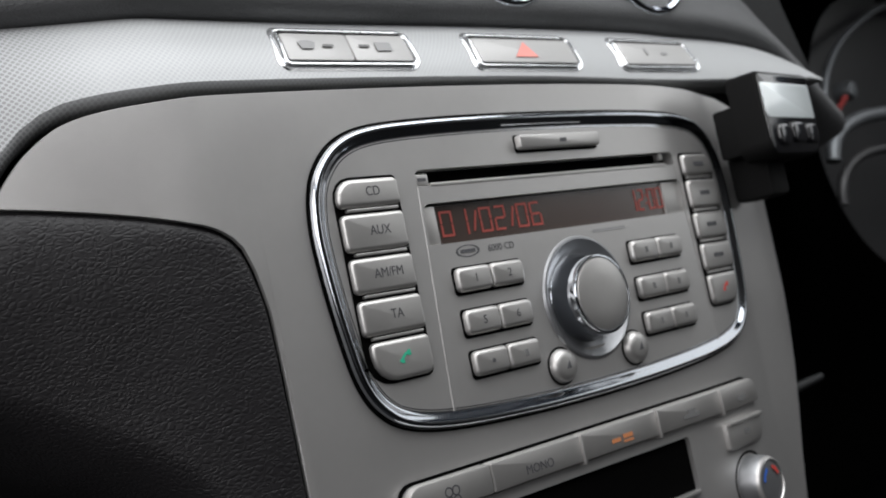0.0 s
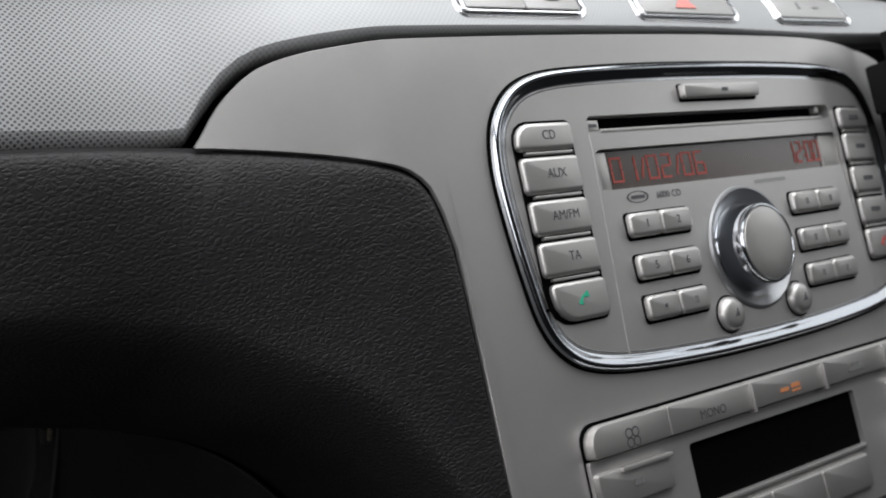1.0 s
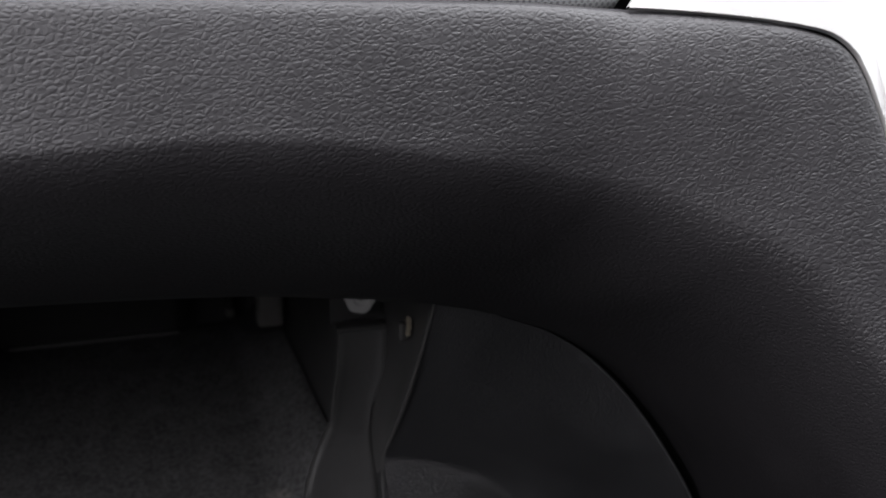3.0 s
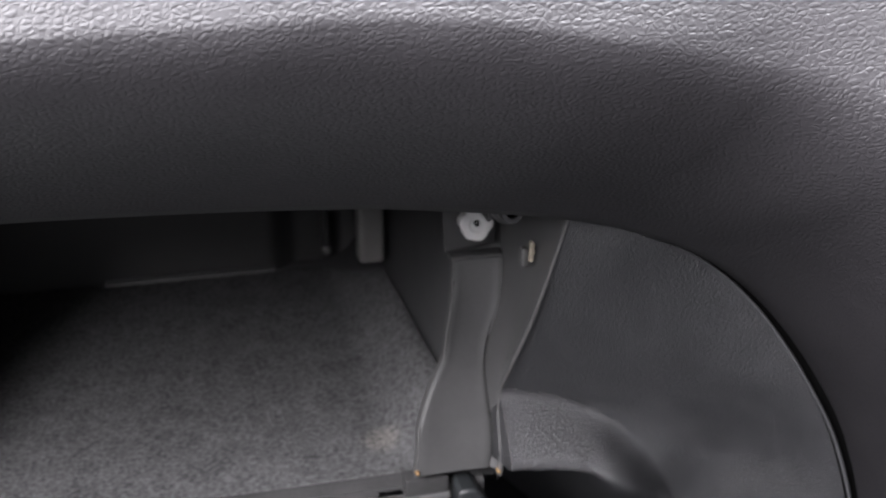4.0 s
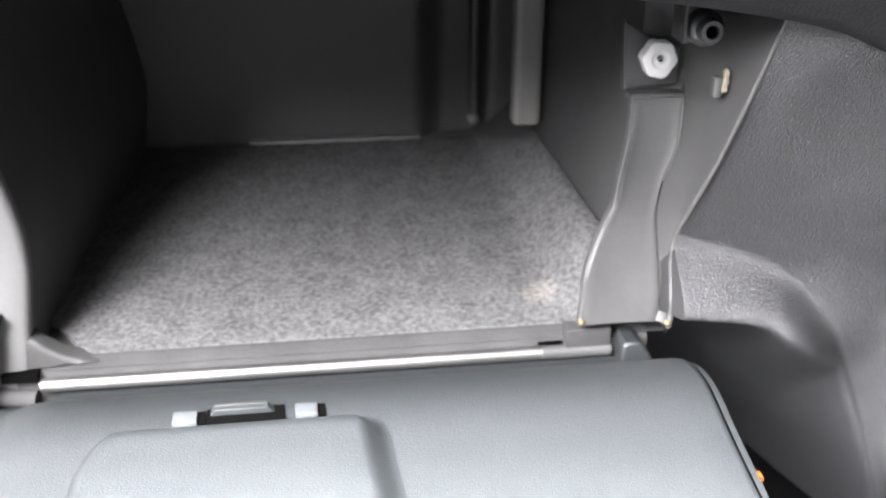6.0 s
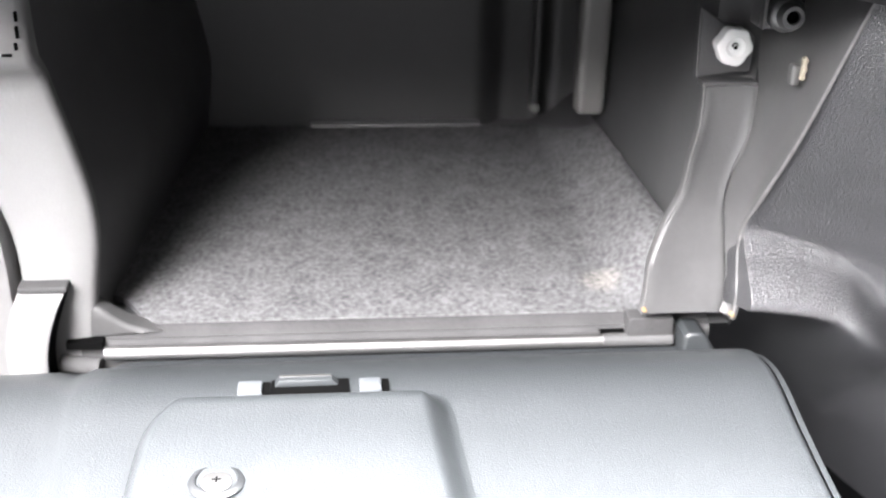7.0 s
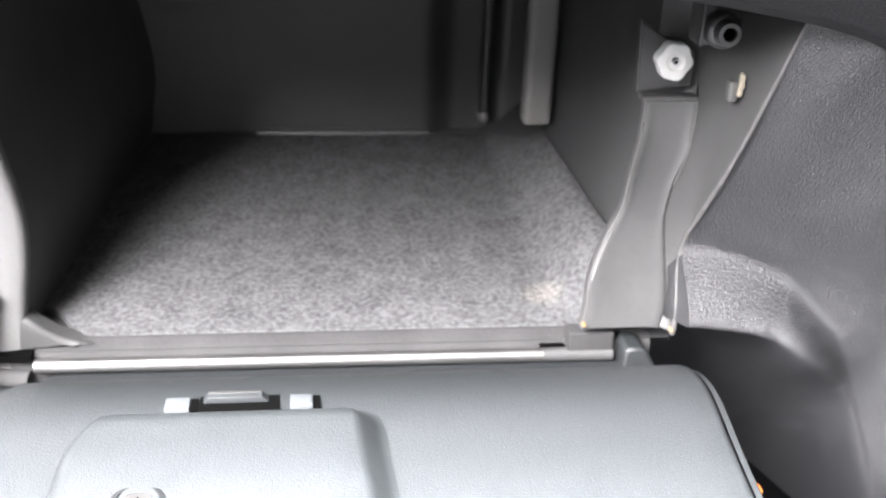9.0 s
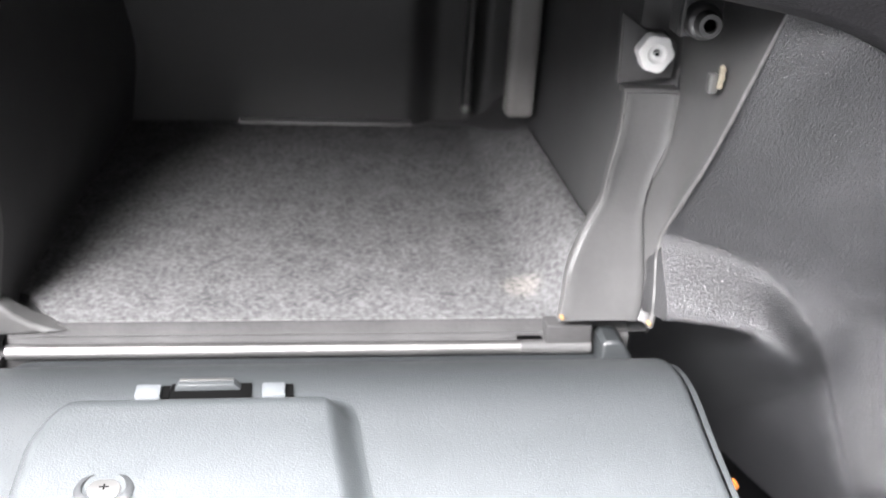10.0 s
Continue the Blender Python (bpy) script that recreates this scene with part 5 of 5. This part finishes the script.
def build_jamb():
    """The pale panel on the door side of the glovebox, with the lid's curved hinge arm in front."""
    end = thing("dash_end_panel", BOX, (-0.26, 0.0, -0.05), "pale grey plastic dash end panel with moulded clip slots", "dashboard panel")
    rows = []
    for k in range(61):
        z = 0.21 - 0.26 * k / 60
        e = smooth_level(JAMB_EDGE, z)
        y0 = 0.0 - 0.010 * ease(0.115, 0.125, z)
        o = smooth_level(OUTER_EDGE, z)
        rows.append([(e - 0.0012, y0 + 0.016, z), (e, y0 + 0.004, z), (e - 0.0010, y0 + 0.001, z), (e - 0.003, y0, z), (e - 0.010, y0 - 0.001, z), (o + 0.0040, y0 - 0.001, z), (o + 0.0026, y0, z), (o + 0.0020, y0 + 0.004, z), (o + 0.0020, 0.022, z)])
    part("panel", grid(rows), JAMB, end, sharp=50)
    rows = []
    for k in range(41):
        z = 0.21 - 0.26 * k / 40
        e = smooth_level(OUTER_EDGE, z)
        rows.append([(e - 0.0006, 0.022, z), (e - 0.0006, 0.004, z), (e - 0.0010, -0.0004, z), (e - 0.002, -0.003, z), (e - 0.03, -0.012, z), (e - 0.10, -0.05, z)])
    part("outer_panel", grid(rows), JAMB, end, sharp=50)
    part("panel_gap", grid([[(smooth_level(OUTER_EDGE, z) + d, 0.0200, z) for d in (-0.003, 0.006)] for z in [0.2 - 0.25 * k / 30 for k in range(31)]]), GAP, end)
    for x0, x1, z0, z1 in ((-0.2270, -0.2259, 0.1395, 0.1430), (-0.2273, -0.2262, 0.1335, 0.1378), (-0.2284, -0.2273, 0.1292, 0.1318), (-0.2332, -0.2296, 0.1268, 0.1279), (-0.2395, -0.2350, 0.1268, 0.1279)):
        part("clip_slot", block(x0, x1, -0.0116, -0.0100, z0, z1, 0.0003), GAP, end)
    part("foot_gusset", prism([(-0.2250, 0.0030), (-0.1890, 0.0060), (-0.1960, 0.0078), (-0.2030, 0.0105), (-0.2090, 0.0145), (-0.2140, 0.0190), (-0.2250, 0.0205)], 0.0005, 0.010, 0.0022, 4), GREY, end)
    # hinge arm of the lid: a bowed flat strap
    arm = thing("lid_hinge_arm", BOX, (-0.235, -0.01, -0.01), "bowed pale plastic hinge arm of the glovebox lid", "hinge arm")
    line = [(-0.2300, 0.0020, 0.0312), (-0.2310, -0.0060, 0.0300), (-0.2340, -0.0130, 0.0235), (-0.2375, -0.0165, 0.0120), (-0.2390, -0.0175, 0.0000), (-0.2390, -0.0170, -0.0120)]
    rows = []
    for k in range(25):
        p = spline(line, k / 24)
        w = 0.0070
        v = w + 0.0055 * (1 - k / 24)
        rows.append([p + Vector((-v, 0.006, 0)), p + Vector((-v, 0.0006, 0)), p + Vector((-v + 0.001, 0, 0)), p + Vector((w - 0.001, 0, 0)), p + Vector((w, 0.0006, 0)), p + Vector((w, 0.0130, -0.004 * (1 - k / 24)))])
    part("strap", grid(rows), JAMB, arm, sharp=45)
    part("strap_top", block(-0.2420, -0.2228, -0.0080, 0.0040, 0.0300, 0.0326, 0.0008, 3), SILL, arm, "dark upper edge of the strap")
    # Near-black sheet that paints the shade on the strap's hollow side.
    part("strap_inside", grid([[Vector(r[4]) + Vector((0.0003, 0.0012, 0)), Vector(r[5]) + Vector((0.0004, 0, 0)), Vector(r[5]) + Vector((-0.010, 0.002, 0.0))] for r in rows]), GAP, arm, "near-black sheet for the shade in the hollow of the strap")
    part("pivot", tube([(-0.2300, -0.0030, -0.0050), (-0.2140, -0.0050, -0.0060)], 0.0038, 14), SILL, arm)
    return end


def build_small():
    single("amber_cap", lathe([(0.0, -0.002), (0.0012, -0.0014), (0.0017, 0.0), (0.0017, 0.003)], (0.0838, -0.0500, -0.0420), 20), AMBER, BOX, "small amber plastic cap low beside the glovebox", "plastic cap")
    # flecks of dust on the pad and the panels
    rnd = random.Random(5)
    bms = []
    for k in range(14):
        x, z = rnd.uniform(0.06, 0.17), rnd.uniform(0.05, 0.13)
        bms.append(block(x, x + 0.0002, ledge_y(x, z) - 0.00015, ledge_y(x, z) + 0.001, z, z + 0.0002))
    single("dust_flecks", join(bms), DUST, BOX, "pale flecks of dust on the black panel", "dust", kind="stuff")


# ---- cabin shell: plain walls that close the place ----
def build_shell():
    def shell(name, bm, mat, label):
        return single(name, bm, mat, Matrix.Identity(4), label, "car body", kind="structure")

    shell("floor", block(-0.86, 1.0, -1.6, 0.86, -0.06, -0.02), CARPET, "dark cabin carpet floor")
    shell("ceiling", block(-0.86, 1.0, -1.6, -0.44, 1.30, 1.34), LINER, "pale grey cabin roof lining")
    shell("wall_rear", block(-0.86, 1.0, -1.64, -1.6, -0.06, 1.34), CARPET, "plain rear wall of the cabin")
    shell("wall_driver_side", block(0.98, 1.02, -1.6, 0.9, -0.06, 0.82), CARPET, "dark driver-side door lining")
    shell("pillar_driver_side", block(0.98, 1.02, -1.6, -0.55, 0.82, 1.34), LINER, "pale driver-side pillar lining")
    shell("wall_passenger_side", block(-0.88, -0.84, -1.6, 0.9, -0.06, 0.69), CARPET, "dark passenger-side door lining")
    shell("pillar_passenger_side", block(-0.88, -0.84, -1.6, -0.53, 0.69, 1.34), LINER, "pale passenger-side pillar lining")
    shell("bulkhead", block(-0.86, 1.0, 0.84, 0.88, -0.06, 0.80), CARPET, "dark bulkhead behind the dashboard")
    shell("ground", block(-400, 400, -400, 400, -0.40, -0.35), ASPHALT, "grey asphalt ground outside the car")


# Darker copy of the dotted silver: shade under the lip put into the colour.
DOTTED_SHADE = dotted_material("dotted_lip_shade", 0.24, 0.17, 0.035)
GRAIN_SIDE = material("side_panel_grain", (0.0195, 0.0195, 0.0207), 0.33, grain=1400, grain_depth=0.0010, blotch=0.30, blotch_scale=110)
CHEEK = material("hood_grain", (0.009, 0.0093, 0.0096), 0.6, grain=900, grain_depth=0.0003, blotch=0.12)
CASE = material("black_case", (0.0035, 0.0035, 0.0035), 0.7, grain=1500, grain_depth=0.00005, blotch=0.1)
DASH_SKIN = material("dash_grain", (0.055, 0.056, 0.058), 0.52, grain=1100, grain_depth=0.00028, blotch=0.12, blotch_scale=30)
SWITCH_FACE = material("switch_pale_grey", (0.36, 0.356, 0.35), 0.45, metal=0.2, grain=2400, grain_depth=0.00002, blotch=0.03, blotch_scale=60)
BRASS = material("dull_brass", (0.30, 0.19, 0.09), 0.45, metal=0.5, blotch=0.3, blotch_scale=900)
BOLT = material("dark_steel", (0.12, 0.12, 0.12), 0.35, metal=0.9, blotch=0.15, blotch_scale=200)
# Paler grey painting the highlights on edge beads; also the worn tab.
EDGE = material("edge_highlight_worn_tab", (0.048, 0.0472, 0.0465), 0.6, blotch=0.35, blotch_scale=350)
GREY_RIM = material("panel_rim_plastic", (0.028, 0.028, 0.029), 0.45, grain=900, grain_depth=0.0001, blotch=0.1)
PALE_STRIP = material("pale_strip_plastic", (0.145, 0.141, 0.135), 0.5, grain=900, grain_depth=0.0001, blotch=0.08)
SILL = material("sill_plastic", (0.030, 0.0295, 0.0295), 0.8, grain=700, grain_depth=0.00015, blotch=0.25, blotch_scale=45)
CLIP = material("pale_clip_plastic", (0.043, 0.0465, 0.049), 0.5, blotch=0.12)
DUST = material("dust", (0.14, 0.14, 0.135), 0.8)
KEY_SHADE = material("grey_print", (0.23, 0.23, 0.23), 0.6)
GREY_MARK = material("mid_grey_print", (0.12, 0.12, 0.12), 0.6)
DISH = material("smoked_silver", (0.27, 0.275, 0.285), 0.40, metal=0.8)
BLACKGLASS = material("black_glass", (0.006, 0.006, 0.007), 0.12, coat=0.5)
COLUMN_GLINT = material("column_glint_grey", (0.016, 0.017, 0.018), 0.5)
RINGGREY = material("dial_ring_grey", (0.13, 0.138, 0.146), 0.4, metal=0.6)
RECESS_SHADE = material("recess_shade", (0.006, 0.0065, 0.007), 0.5)

for surface, gloss in ((GRAIN_SIDE, 0.7), (SILL, 0.15), (CASE, 0.15), (CHEEK, 0.15), (GAP, 0.02)):
    surface.node_tree.nodes["Principled BSDF"].inputs["Specular IOR Level"].default_value = gloss

build_shell()
build_dash_top()
build_console()
build_band()
build_pad()
build_side_panel()
build_panel_rim()
build_radio()
build_climate()
build_switches()
build_display_unit()
build_cluster()
build_vents()
build_glovebox()
build_felt()
build_jamb()
build_small()
